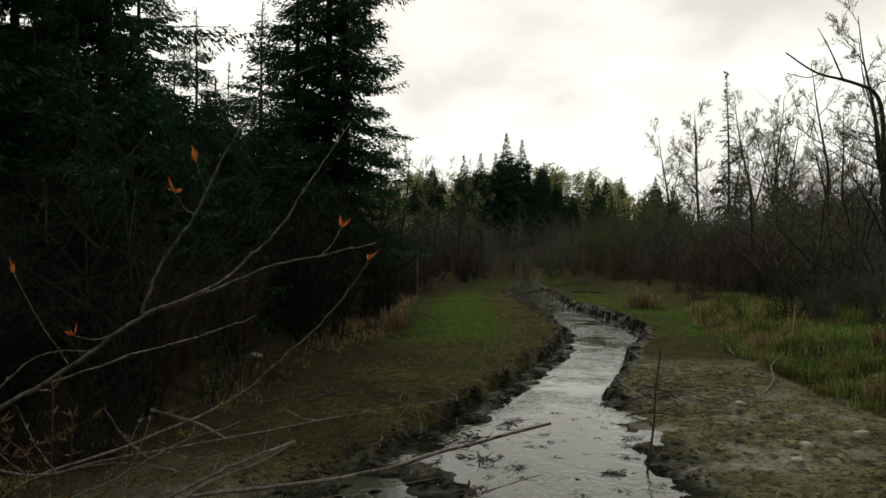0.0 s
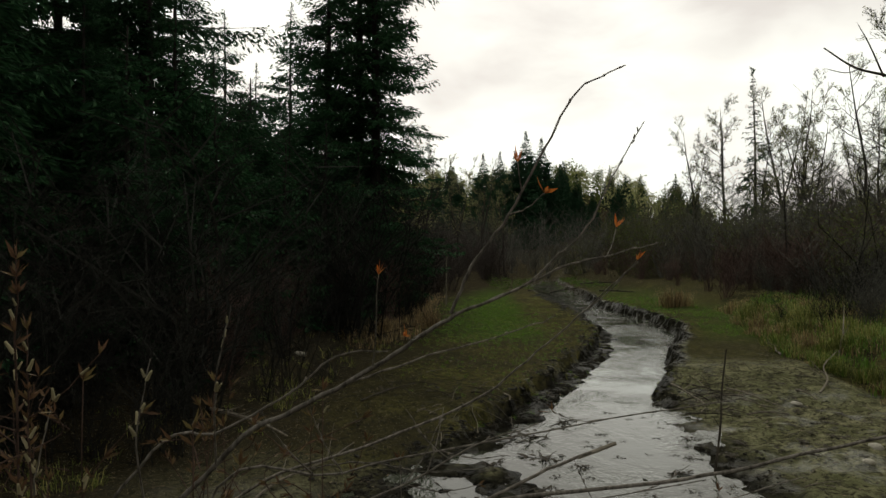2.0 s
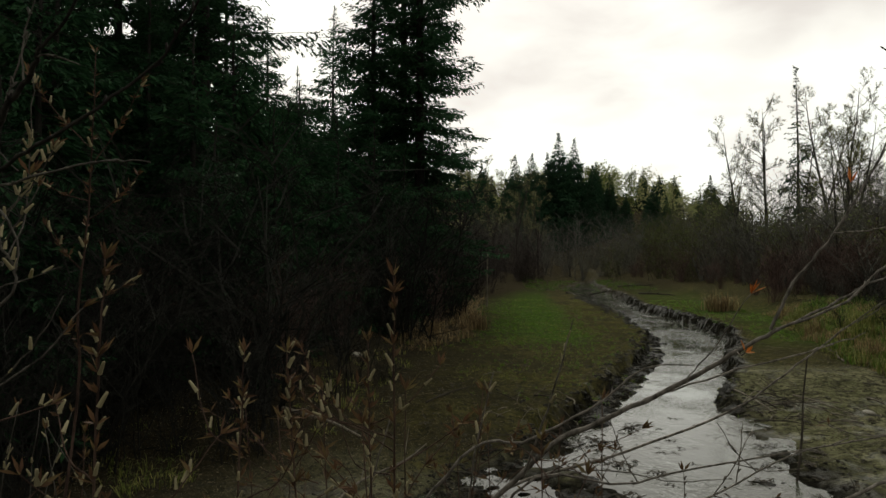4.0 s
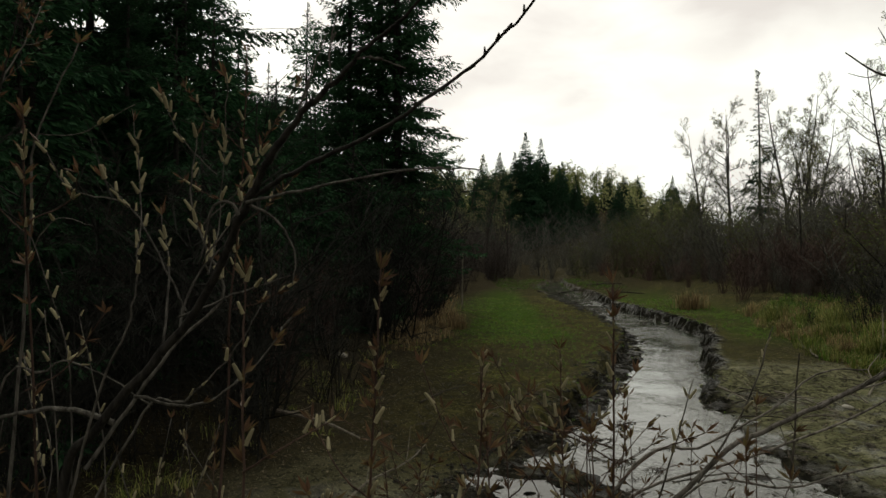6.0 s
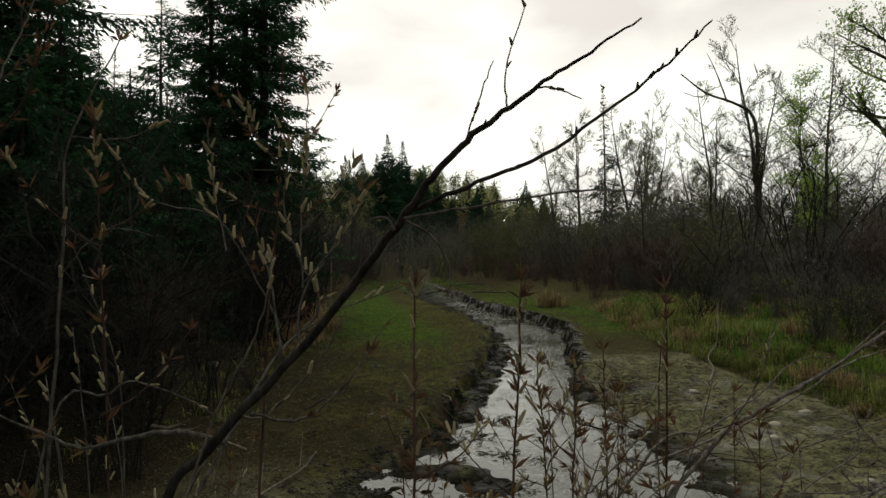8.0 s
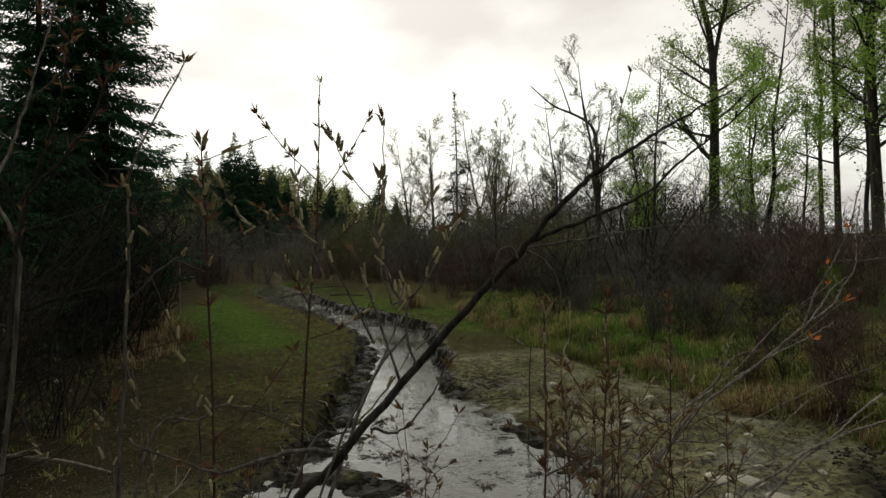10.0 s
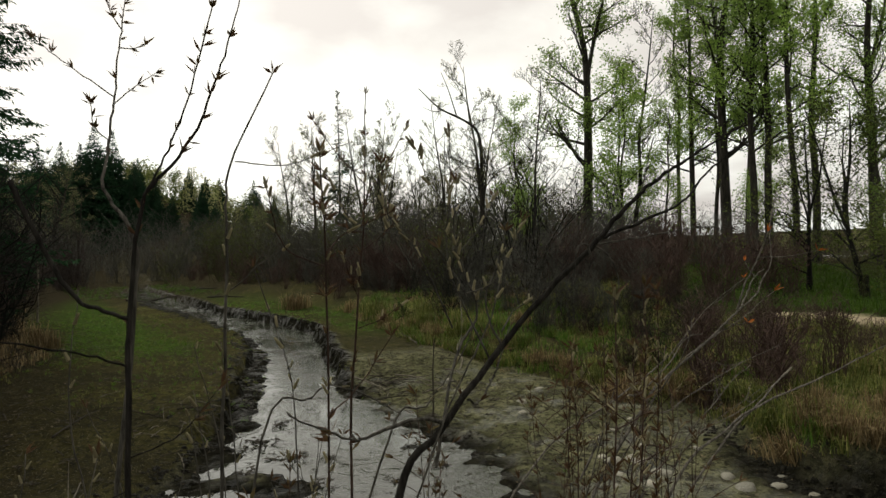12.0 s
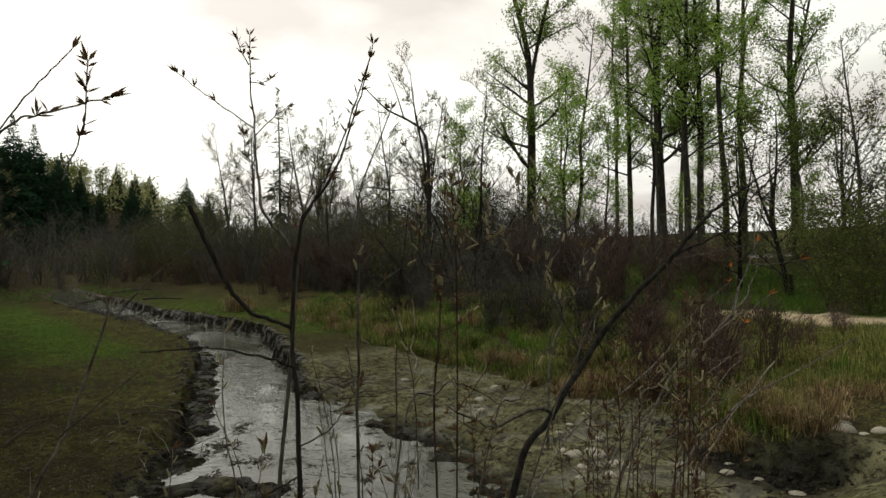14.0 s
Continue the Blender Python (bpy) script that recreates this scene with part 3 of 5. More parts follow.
for x, y, k, turn, s in ((-4.6, 8.6, 1, 0, 0.8), (-5.6, 9.9, 0, 60, 1.0), (-4.9, 11.6, 0, 140, 0.85), (-4.3, 13.8, 1, 220, 0.95), (-4.0, 16.6, 0, 300, 1.0), (-6.3, 7.4, 0, 30, 1.0), (-3.6, 18.8, 1, 190, 1.1), (-6.0, 12.4, 0, 100, 1.2), (-5.4, 5.6, 1, 250, 0.8), (-7.4, 9.2, 0, 320, 1.25),
                         (-6.3, 17.6, 0, 20, 1.2), (-7.2, 19.4, 1, 80, 1.4), (-8.4, 17.8, 0, 150, 1.25), (-6.4, 21.8, 0, 210, 1.3), (-8.0, 22.5, 1, 270, 1.5), (-9.6, 21.0, 0, 330, 1.3), (-8.6, 14.6, 1, 45, 1.4), (-9.0, 11.9, 0, 110, 1.2), (-11.5, 13.6, 1, 170, 1.5), (-12.4, 19.8, 0, 240, 1.4)):
    plant("young_spruce", (x, y, H(x, y) - 0.05), "low dense young spruce in the dark brush", "spruce", "young spruces in the brush", SPRUCE_YOUNG[k], ("trunk", "crown"), turn, s)


for x, y, top, k in ((11.4, 129.7, 27.6, 0), (14.9, 133.3, 27.1, 1), (5.9, 125, 22.8, 0), (9.0, 127, 23.2, 1), (22.9, 138.3, 20.1, 1), (18.2, 131, 20.2, 0), (2.6, 122, 22.0, 1), (-3.0, 118, 19, 0),
                     (59.5, 241, 32.5, 1), (64.3, 243, 33.5, 0), (81.9, 257.5, 35.2, 0), (69, 262, 28.0, 1), (73, 250, 25.5, 0), (55, 246, 29.0, 0), (89, 255, 29.0, 1), (27, 142, 16.5, 0), (50, 236, 28, 1), (45, 238, 27, 0)):
    g = H(x, y)
    plant("spruce_tree", (x, y, g - 0.2), "dark pointed spruce on the far wooded slope", "spruce", "spruces on the far slope", SPRUCE_FAR[k], ("trunk", "crown"), x * 31 % 360, (top - g) / 20)
R = random.Random(19)
for i in range(26):
    az, d = radians(R.uniform(-4, 20)), R.uniform(118, 215)
    x, y = d * math.sin(az), d * math.cos(az)
    plant("spruce_tree", (x, y, H(x, y) - 0.2), "dark pointed spruce on the far wooded slope", "spruce", "spruces on the far slope", SPRUCE_FAR[i % 2], ("trunk", "crown"), i * 53, R.uniform(0.45, 0.75))
plant("spruce_tree", (22.8, 52.5, H(22.8, 52.5) - 0.1), "spindly half-bare spruce among budding trees", "spruce", "", SPRUCE_LEAN[0], ("trunk", "crown"), 30, 0.97, (1.0, -2.5))


def turned(R, d, degrees):
    """The direction d bent by so many degrees to a random side."""
    side = d.cross(Vector((R.uniform(-1, 1), R.uniform(-1, 1), R.uniform(-1, 1))))
    side = side.normalized() if side.length > 1e-4 else d.orthogonal().normalized()
    return (d * math.cos(radians(degrees)) + side * math.sin(radians(degrees))).normalized()


def broadleaf(R, h, girth, limbs, spread, leaves, leaf_mat, bark=BARK_POPLAR, first=0.3, leaf_size=0.07, finest=0.004, leaders=1, lean=0.02, lift=0.25, kids=(6, 4, 2), scatter_leaf=0.12, twig_mat=None):
    """Meshes of a broad-leaved tree in spring: trunk with limbs, finer and finer twigs, and small young leaves along them."""
    trunk, crown, ends = Pen(), Pen(), []

    def grow(p, d, length, r, level):
        pts = [p]
        for _ in range(4 if level < 2 else 3):
            d = (d + Vector((R.gauss(0, .14), R.gauss(0, .14), R.gauss(0, .1) + lift * (0.6 if level else 0.3)))).normalized()
            pts.append(pts[-1] + d * length / (4 if level < 2 else 3))
        pen = trunk if level < 1 else crown
        pen.tube(pts, r, max(finest * 0.6, r * 0.3), 5 if level < 1 else 3, cap=False)
        if level >= 1:
            ends.append(pts)
        if level >= len(kids):
            return
        for i in range(kids[level]):
            u = 0.2 + 0.8 * (i + R.random()) / kids[level]
            k = min(len(pts) - 2, int(u * (len(pts) - 1)))
            q = pts[k].lerp(pts[k + 1], u * (len(pts) - 1) - k)
            grow(q, turned(R, (pts[k + 1] - pts[k]).normalized(), R.uniform(25, 55)), length * R.uniform(0.35, 0.62) * (1.15 - 0.5 * u), max(finest, r * 0.42 * (1.1 - 0.5 * u)), level + 1)

    lines = []
    fork = h * R.uniform(0.35, 0.5)
    tilt = rnd_dir(R) * lean * h
    for n in range(leaders):
        a = 6.28 * (n + R.uniform(0.1, 0.9)) / leaders
        away = Vector((math.cos(a), math.sin(a), 0)) * (0.0 if leaders == 1 else 0.13 * h * R.uniform(0.7, 1.2))
        top = h * (1.0 if n == 0 else R.uniform(0.8, 0.97))
        ctrl = [Vector((0, 0, -0.2))]
        for i in range(1, 7):
            z = top * i / 6
            v = max(0.0, (z - fork) / (top - fork))
            ctrl.append(tilt * (z / h) + away * v ** 0.7 + Vector((R.gauss(0, 1), R.gauss(0, 1), 0)) * 0.005 * h * (v > 0 or leaders == 1) + Vector((0, 0, z)))
        line = spline(ctrl, 4)
        lines.append(line)
        trunk.tube(line, girth * (1.0 if n == 0 else 0.7), 0.012, 8)
    trunk.tube([(0, 0, -0.25), (0, 0, 0.2), (0, 0, 0.6)], girth * 1.35, girth * 0.95, 8, cap=False)
    for i in range(limbs):
        u = first + (0.98 - first) * (i + R.random()) / limbs
        line = lines[i % leaders]
        k = min(len(line) - 2, int(u * (len(line) - 1)))
        p = line[k].lerp(line[k + 1], u * (len(line) - 1) - k)
        d = (rnd_dir(R) + Vector((0, 0, R.uniform(0.3, 1.1)))).normalized()
        grow(p, d, spread * R.uniform(0.5, 1.1) * (1.2 - u * 0.75), girth * 0.3 * (1.15 - u) + 0.008, 0)
    meshes = [trunk.mesh("trunk", [bark]), crown.mesh("twigs", [twig_mat or bark])]
    if leaves:
        fol = Pen()
        for _ in range(leaves):
            pts = R.choice(ends)
            k = R.randrange(len(pts) - 1)
            p = pts[k].lerp(pts[k + 1], R.random()) + Vector((R.gauss(0, 1), R.gauss(0, 1), R.gauss(0, 1))) * scatter_leaf
            s = leaf_size * R.uniform(0.6, 1.4)
            fol.leaf(p, rnd_dir(R, R.uniform(-0.9, 0.6)), rnd_dir(R, R.uniform(-0.3, 1)), s, s * 0.8)
        meshes.append(fol.mesh("foliage", [leaf_mat]))
    return meshes


R = random.Random(23)
TREE_PARTS = ("trunk", "branchwork", "foliage")
POPLARS = [broadleaf(R, 18, 0.23, 34, 3.0, 13000, LEAF_POPLAR, first=0.22, leaf_size=0.08, leaders=2, kids=(7, 5, 2), scatter_leaf=0.13),
           broadleaf(R, 17, 0.16, 30, 2.7, 11000, LEAF_POPLAR, first=0.25, leaf_size=0.08, kids=(7, 5, 2), scatter_leaf=0.13),
           broadleaf(R, 15, 0.12, 26, 2.2, 7000, LEAF_POPLAR, first=0.3, leaf_size=0.08, kids=(6, 5, 2), scatter_leaf=0.13),
           broadleaf(R, 8.5, 0.08, 22, 2.2, 6500, LEAF_POPLAR, first=0.12, leaf_size=0.08, lean=0.05, scatter_leaf=0.18)]
BARE = [broadleaf(R, 11, 0.14, 22, 3.0, 4200, LEAF_BUD, first=0.35, leaf_size=0.045, finest=0.0075, leaders=3, kids=(7, 5, 3), scatter_leaf=0.05),
        broadleaf(R, 12, 0.15, 24, 3.2, 5000, LEAF_BUD, first=0.3, leaf_size=0.05, finest=0.008, leaders=2, kids=(7, 5, 3), scatter_leaf=0.06),
        broadleaf(R, 9, 0.09, 14, 2.2, 1600, LEAF_BUD, first=0.3, leaf_size=0.045, finest=0.006, kids=(6, 5, 2), lean=0.1, scatter_leaf=0.05)]

POPLAR_LABEL = "tall poplar with dark trunk and fresh green leaves"
for x, y, k, turn, s in ((17.6, 18.4, 0, 0, 1.0), (21.6, 14.7, 0, 140, 1.02), (23.1, 18.0, 2, 60, 0.95), (22.6, 16.9, 1, 250, 0.9), (23.4, 16.3, 2, 300, 0.85), (21.2, 13.4, 1, 20, 0.95),
                         (21.4, 12.9, 1, 100, 1.0), (21.0, 11.7, 2, 190, 1.1), (25.5, 13.2, 1, 330, 1.05), (24.5, 10.6, 0, 75, 0.9), (27, 17, 2, 10, 1.1)):
    plant("poplar_tree", (x, y, H(x, y)), POPLAR_LABEL, "poplar", "row of poplars beside the path", POPLARS[k], TREE_PARTS, turn, s)
for x, y, turn, s in ((16.2, 15.6, 0, 0.85), (18.6, 17.4, 90, 0.9), (15.0, 19.5, 200, 0.75), (18.3, 15.2, 300, 0.7), (25.0, 15.0, 20, 0.8), (22.5, 9.5, 150, 0.7)):
    plant("young_poplar", (x, y, H(x, y)), "young poplar leafing out bright green over brush", "poplar", "young poplars", POPLARS[3], TREE_PARTS, turn, s)
BUD_LABEL = "budding tree with fine bare twigs against sky"
for x, y, k, turn, s in ((13.3, 19.9, 0, 40, 0.76), (12.9, 21.5, 2, 150, 0.8), (14.1, 18.0, 2, 260, 0.8), (18.1, 16.6, 2, 300, 1.1), (18.8, 48.7, 1, 10, 1.0), (22.7, 48.1, 1, 120, 1.05), (24.8, 49.4, 0, 220, 1.15),
                         (20.6, 47.5, 2, 330, 1.1), (27, 46, 0, 75, 0.85), (29, 40, 2, 130, 0.9), (15.8, 26, 2, 40, 0.75), (19, 28, 0, 300, 0.6), (24, 30, 0, 20, 0.75), (14.8, 5.2, 2, 60, 0.72), (15.3, 4.6, 2, 170, 0.66),
                         (11.6, 24.5, 2, 80, 0.62), (-3.0, 40, 0, 0, 0.75), (-1.0, 46, 1, 90, 0.72), (-4.6, 44, 1, 200, 0.85), (0.8, 52, 0, 300, 0.78), (3.0, 60, 1, 45, 0.72), (16.5, 56, 2, 20, 0.6), (17.4, 51, 0, 60, 0.95), (26.5, 52, 1, 160, 0.95), (23.8, 46.5, 1, 250, 0.85), (30, 47, 1, 20, 0.8), (33, 42, 0, 90, 0.8)):
    plant("budding_tree", (x, y, H(x, y)), BUD_LABEL, "tree", "budding trees", BARE[k], TREE_PARTS, turn, s)

# the long dead limb that reaches out towards the creek
limb = Pen()
limb.tube(spline([(13.3, 19.9, 3.6), (13.36, 19.9, 5.4), (13.2, 19.9, 6.9), (12.2, 19.6, 7.3), (11.0, 19.3, 7.5), (10.1, 19.3, 8.1)], 4), 0.09, 0.02, 5)
limb.tube(spline([(12.0, 19.6, 7.3), (11.4, 19.3, 8.2), (11.0, 19.2, 8.8)], 3), 0.03, 0.008, 4)
limb.tube(spline([(11.2, 19.4, 7.5), (10.6, 19.1, 7.3), (10.0, 19.0, 7.4)], 3), 0.025, 0.008, 4)
tagged(part("dead_limb", limb, BARK_POPLAR), "long bare dead limb reaching out from a trunk", "limb")

# leaning bushy tree beside the path
R = random.Random(5)
BUSHY = [broadleaf(R, 5.2, 0.08, 18, 2.6, 2600, LEAF_SHRUB, TWIG_DARK, 0.1, 0.065, leaders=3, lean=0.2, lift=0.1)]
for x, y, turn, s in ((16.2, 7.6, 200, 1.0), (16.9, 6.6, 90, 1.05), (15.4, 8.6, 300, 0.85), (18, 5.2, 30, 0.95)):
    plant("bushy_tree", (x, y, H(x, y)), "leaning dark-stemmed bushy tree with small leaves", "tree", "bushy trees beside the path", BUSHY[0], TREE_PARTS, turn, s)

# woods on the far slope and behind the creek's last bend
R = random.Random(8)


def small_tree(h, mat_leaf):
    pen = Pen()
    pen.tube([(0, 0, 0), (0.1, 0, h * 0.5), (0, 0.1, h)], 0.14, 0.03, 4, 0, cap=False)
    for i in range(18):
        z = h * R.uniform(0.08, 0.95)
        d = rnd_dir(R, R.uniform(0.3, 1.2)).normalized()
        L = h * 0.28 * R.uniform(0.5, 1.1)
        pen.tube([(0, 0, z), d * L + Vector((0, 0, z + 0.2 * L))], 0.06, 0.02, 3, 0, cap=False)
        for _ in range(16):
            p = d * L * R.uniform(0.2, 1.1) + Vector((R.gauss(0, .05), R.gauss(0, .05), R.gauss(0, .05))) * h + Vector((0, 0, z))
            pen.leaf(p, rnd_dir(R, R.uniform(-1, 1)), rnd_dir(R, 0.5), R.uniform(0.4, 0.95), R.uniform(0.28, 0.56), 1)
    return Template(pen)


FAR_T = [small_tree(13, None), small_tree(11, None), small_tree(15, None)]
for leaf_mat, count, seed, lab in ((LEAF_BUD, 260, 1, "hazy budding woods covering the far slope"), (LEAF_SHRUB, 150, 2, "greening young woods on the far slope")):
    R = random.Random(seed)
    rows = []
    while len(rows) < count:
        az, d = radians(R.uniform(-24, 28)), R.uniform(85, 330)
        x, y = d * math.sin(az), d * math.cos(az)
        if az > radians(-3) and d < 150:
            continue
        rows.append((R.randrange(3), x, y, H(x, y) - 0.3, R.uniform(0, 6.28), R.uniform(0.55, 0.95), 1))
    for _ in range(count // 3):
        az, d = radians(R.uniform(24, 95)), R.uniform(300, 420)
        x, y = d * math.sin(az), d * math.cos(az)
        rows.append((R.randrange(3), x, y, H(x, y) - 0.3, R.uniform(0, 6.28), R.uniform(0.6, 0.9), 1))
    scatter("far_woods", FAR_T, rows, [TWIG_DARK, leaf_mat], lab, "woods")

# ---- thickets ----


def bush_pen(R, h, stems, splay, twigs, leaf=0, r=0.012, fine=True):
    pen, twig = Pen(), Pen()
    for _ in range(stems):
        d = rnd_dir(R)
        s = splay * R.uniform(0.15, 1.0)
        hh = h * R.uniform(0.6, 1.05)
        p0 = rnd_dir(R) * R.uniform(0, 0.16 * h)
        pts = [p0 + Vector((0, 0, -0.1)), p0 + d * s * 0.25 * hh + Vector((R.gauss(0, .06) * h, R.gauss(0, .06) * h, hh * 0.4)),
               p0 + d * s * 0.6 * hh + Vector((R.gauss(0, .08) * h, R.gauss(0, .08) * h, hh * 0.75)), p0 + d * s * 0.95 * hh + Vector((0, 0, hh))]
        pen.tube(pts, r * R.uniform(0.7, 1.2), 0.004, 3, 0, cap=False)
        for _ in range(twigs):
            k = R.choice((1, 1, 2, 2, 0, 0))
            q = pts[k].lerp(pts[k + 1], R.random())
            e = (rnd_dir(R, R.uniform(-0.1, 1.2))).normalized()
            tl = h * R.uniform(0.12, 0.34)
            m = q + e * tl * 0.55
            t = q + e * tl + Vector((0, 0, 0.18 * tl))
            twig.tube([q, t], r * 0.5, r * 0.2, 3, 0, cap=False)
            for _ in range(2 if fine else 0):
                e2 = (e + Vector((R.uniform(-1, 1), R.uniform(-1, 1), R.uniform(-.4, 1)))).normalized()
                twig.tube([m, m + e2 * tl * 0.5], 0.004, 0.002, 3, 0, cap=False)
            for _ in range(leaf):
                u = q.lerp(t, R.random()) + Vector((R.gauss(0, .04), R.gauss(0, .04), R.gauss(0, .04)))
                twig.leaf(u, rnd_dir(R, R.uniform(-.6, .8)), rnd_dir(R, 0.6), R.uniform(.04, .09), R.uniform(.025, .05), 1)
    whole = Pen()
    for p in (pen, twig):
        n0 = len(whole.v)
        whole.v += p.v
        whole.f += [tuple(i + n0 for i in f) for f in p.f]
        whole.m += p.m
    whole.pieces = (pen, twig)
    return whole


R = random.Random(31)
BUSH_PENS = [bush_pen(R, 2.6, 11, 0.75, 11), bush_pen(R, 3.0, 10, 0.6, 12), bush_pen(R, 2.2, 12, 0.95, 10)]
LEAFY_PENS = [bush_pen(R, 2.6, 9, 0.7, 9, 5), bush_pen(R, 3.0, 9, 0.6, 9, 5)]
LEAFY_T = [Template(p) for p in LEAFY_PENS]
FAR_PENS = [bush_pen(R, 2.6, 12, 0.8, 9, 0, 0.018, False), bush_pen(R, 3.0, 12, 0.9, 9, 0, 0.018, False)]
BUSH_FAR_T = [Template(p) for p in FAR_PENS]
DOG_PENS = [bush_pen(R, 1.5, 20, 0.45, 5, 0, 0.008), bush_pen(R, 1.3, 22, 0.6, 5, 0, 0.008)]
DOG_T = [Template(p) for p in DOG_PENS]


def thicket(count, seed, where, temps, mats, label, lo=0.7, hi=1.2):
    R = random.Random(seed)
    rows = []
    while len(rows) < count:
        x, y = where(R)
        rows.append((R.randrange(len(temps)), x, y, H(x, y), R.uniform(0, 6.28), R.uniform(lo, hi), R.uniform(0.8, 1.15)))
    return scatter("thicket", temps, rows, mats, label, "brush")


BUSH_MESHES = {}


def bushes(name, count, seed, where, pens, mats, label, group, lo=0.7, hi=1.2):
    """Single bushes, each an object of its own on a shared mesh."""
    R = random.Random(seed)
    for _ in range(count):
        x, y = where(R)
        k = R.randrange(len(pens))
        key = (id(pens[k]), mats[0].name)
        if key not in BUSH_MESHES:
            BUSH_MESHES[key] = [p.mesh(name, mats) for p in pens[k].pieces]
        ob = new(name)
        for n, me in zip(("framework", "brushwood"), BUSH_MESHES[key]):
            c = tagged(new(n, me), kind="stuff")
            c.parent = ob
        sc = R.uniform(lo, hi)
        ob.matrix_basis = pose(x, y, H(x, y), 0, 0, R.uniform(0, 360)) @ Matrix.Diagonal((sc, sc, sc * R.uniform(0.8, 1.15), 1))
        tagged(ob, label, "bush", group)


def on_right(near, far, y0, y1):
    def pick(R):
        y = y0 + (y1 - y0) * R.random() ** 1.3
        return float(np.interp(y, TOE_R_Y, TOE_R_X)) + R.uniform(near, far), y
    return pick


def on_left(near, far, y0, y1):
    def pick(R):
        y = y0 + (y1 - y0) * R.random() ** 1.3
        return float(np.interp(y, TOE_L_Y, TOE_L_X)) - R.uniform(near, far), y
    return pick


bushes("grey_bush", 60, 1, on_right(2.6, 13, 10, 19), BUSH_PENS, [TWIG_GREY], "dense grey leafless bush behind the grassy bank", "grey brush behind the bank", 0.5, 0.8)
bushes("grey_bush", 90, 13, on_right(2.4, 14, 18, 40), BUSH_PENS[:1] + FAR_PENS, [TWIG_GREY], "tall grey leafless bush beside the creek", "grey brush behind the bank", 0.9, 1.5)
bushes("olive_bush", 75, 2, on_right(3.0, 15, 17, 46), LEAFY_PENS, [TWIG_OLIVE, LEAF_SHRUB], "olive bush just coming into leaf", "olive brush", 0.8, 1.5)
bushes("dogwood_bush", 24, 14, on_right(0.7, 4.5, 3.6, 10), DOG_PENS, [TWIG_RED], "low rusty bush scattered in the bank grass", "dogwoods on the bank", 0.3, 0.62)
bushes("dogwood_bush", 80, 3, on_right(0.9, 7, 20, 62), DOG_PENS, [TWIG_RED], "reddish bare dogwood bush on the bank", "dogwoods on the bank", 0.9, 1.7)
bushes("dogwood_bush", 40, 4, on_right(4, 10, 8.5, 14), DOG_PENS, [TWIG_RED], "reddish bare dogwood bush below the poplars", "dogwoods below the poplars", 0.7, 1.2)
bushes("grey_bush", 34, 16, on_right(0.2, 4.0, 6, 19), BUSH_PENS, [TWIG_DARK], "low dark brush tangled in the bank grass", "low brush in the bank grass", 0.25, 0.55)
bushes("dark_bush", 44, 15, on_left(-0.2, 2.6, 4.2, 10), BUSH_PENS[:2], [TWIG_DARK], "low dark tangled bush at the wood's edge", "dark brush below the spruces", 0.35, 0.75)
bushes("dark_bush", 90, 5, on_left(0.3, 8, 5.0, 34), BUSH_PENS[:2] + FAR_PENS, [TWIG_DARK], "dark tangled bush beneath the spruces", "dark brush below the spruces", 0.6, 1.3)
thicket(90, 6, on_left(0.4, 7, 20, 62), BUSH_FAR_T, [TWIG_BROWN], "dark brown leafless brush along the creek", 0.7, 1.4)
thicket(50, 7, on_left(0.5, 4.5, 8, 26), DOG_T, [TWIG_RED], "rusty low brush at the wood's edge", 0.7, 1.2)
thicket(95, 8, lambda R: (R.uniform(-8, 28), R.uniform(60, 92)), BUSH_FAR_T, [TWIG_GREY], "far grey brush closing the creek valley", 1.0, 2.0)
thicket(45, 9, lambda R: (R.uniform(15, 30), R.uniform(5, 24)), LEAFY_T, [TWIG_OLIVE, LEAF_SHRUB], "low greening brush among the poplars", 0.35, 0.6)
thicket(45, 10, lambda R: (R.uniform(26, 60), R.uniform(-6, 45)), BUSH_FAR_T, [TWIG_GREY], "far grey brush behind the poplars", 0.22, 0.45)
thicket(50, 11, on_right(1.6, 5, 9, 30), DOG_T, [TWIG_GREY], "low grey brush in the bank grass", 0.4, 0.9)
thicket(46, 12, lambda R: (R.uniform(8, 34), R.uniform(28, 62)), LEAFY_T, [TWIG_OLIVE, LEAF_SHRUB], "tall olive brush before the budding trees", 1.2, 2.0)

# pale water glimpsed far off between the poplar trunks
far_water = bpy.data.meshes.new("water")
far_water.from_pydata([(60, 8, 1.62), (230, -20, 1.62), (230, 150, 1.62), (60, 62, 1.62)], [], [(0, 1, 2, 3)])
far_water.materials.append(WATER)
tagged(new("water", far_water), "pale distant water between tree trunks", "water", kind="structure")

# single bushes that stand out
R = random.Random(77)


def bush(name, x, y, h, stems, splay, twigs, leaf, mats, label, seed):
    pen = bush_pen(random.Random(seed), h, stems, splay, twigs, leaf, 0.007 + 0.005 * max(0, h - 2))
    ob = thing(name, (x, y, H(x, y)), label, "bush")
    for n, p in zip(("framework", "brushwood"), pen.pieces):
        tagged(part(n, p, mats, ob), kind="stuff")
    return ob


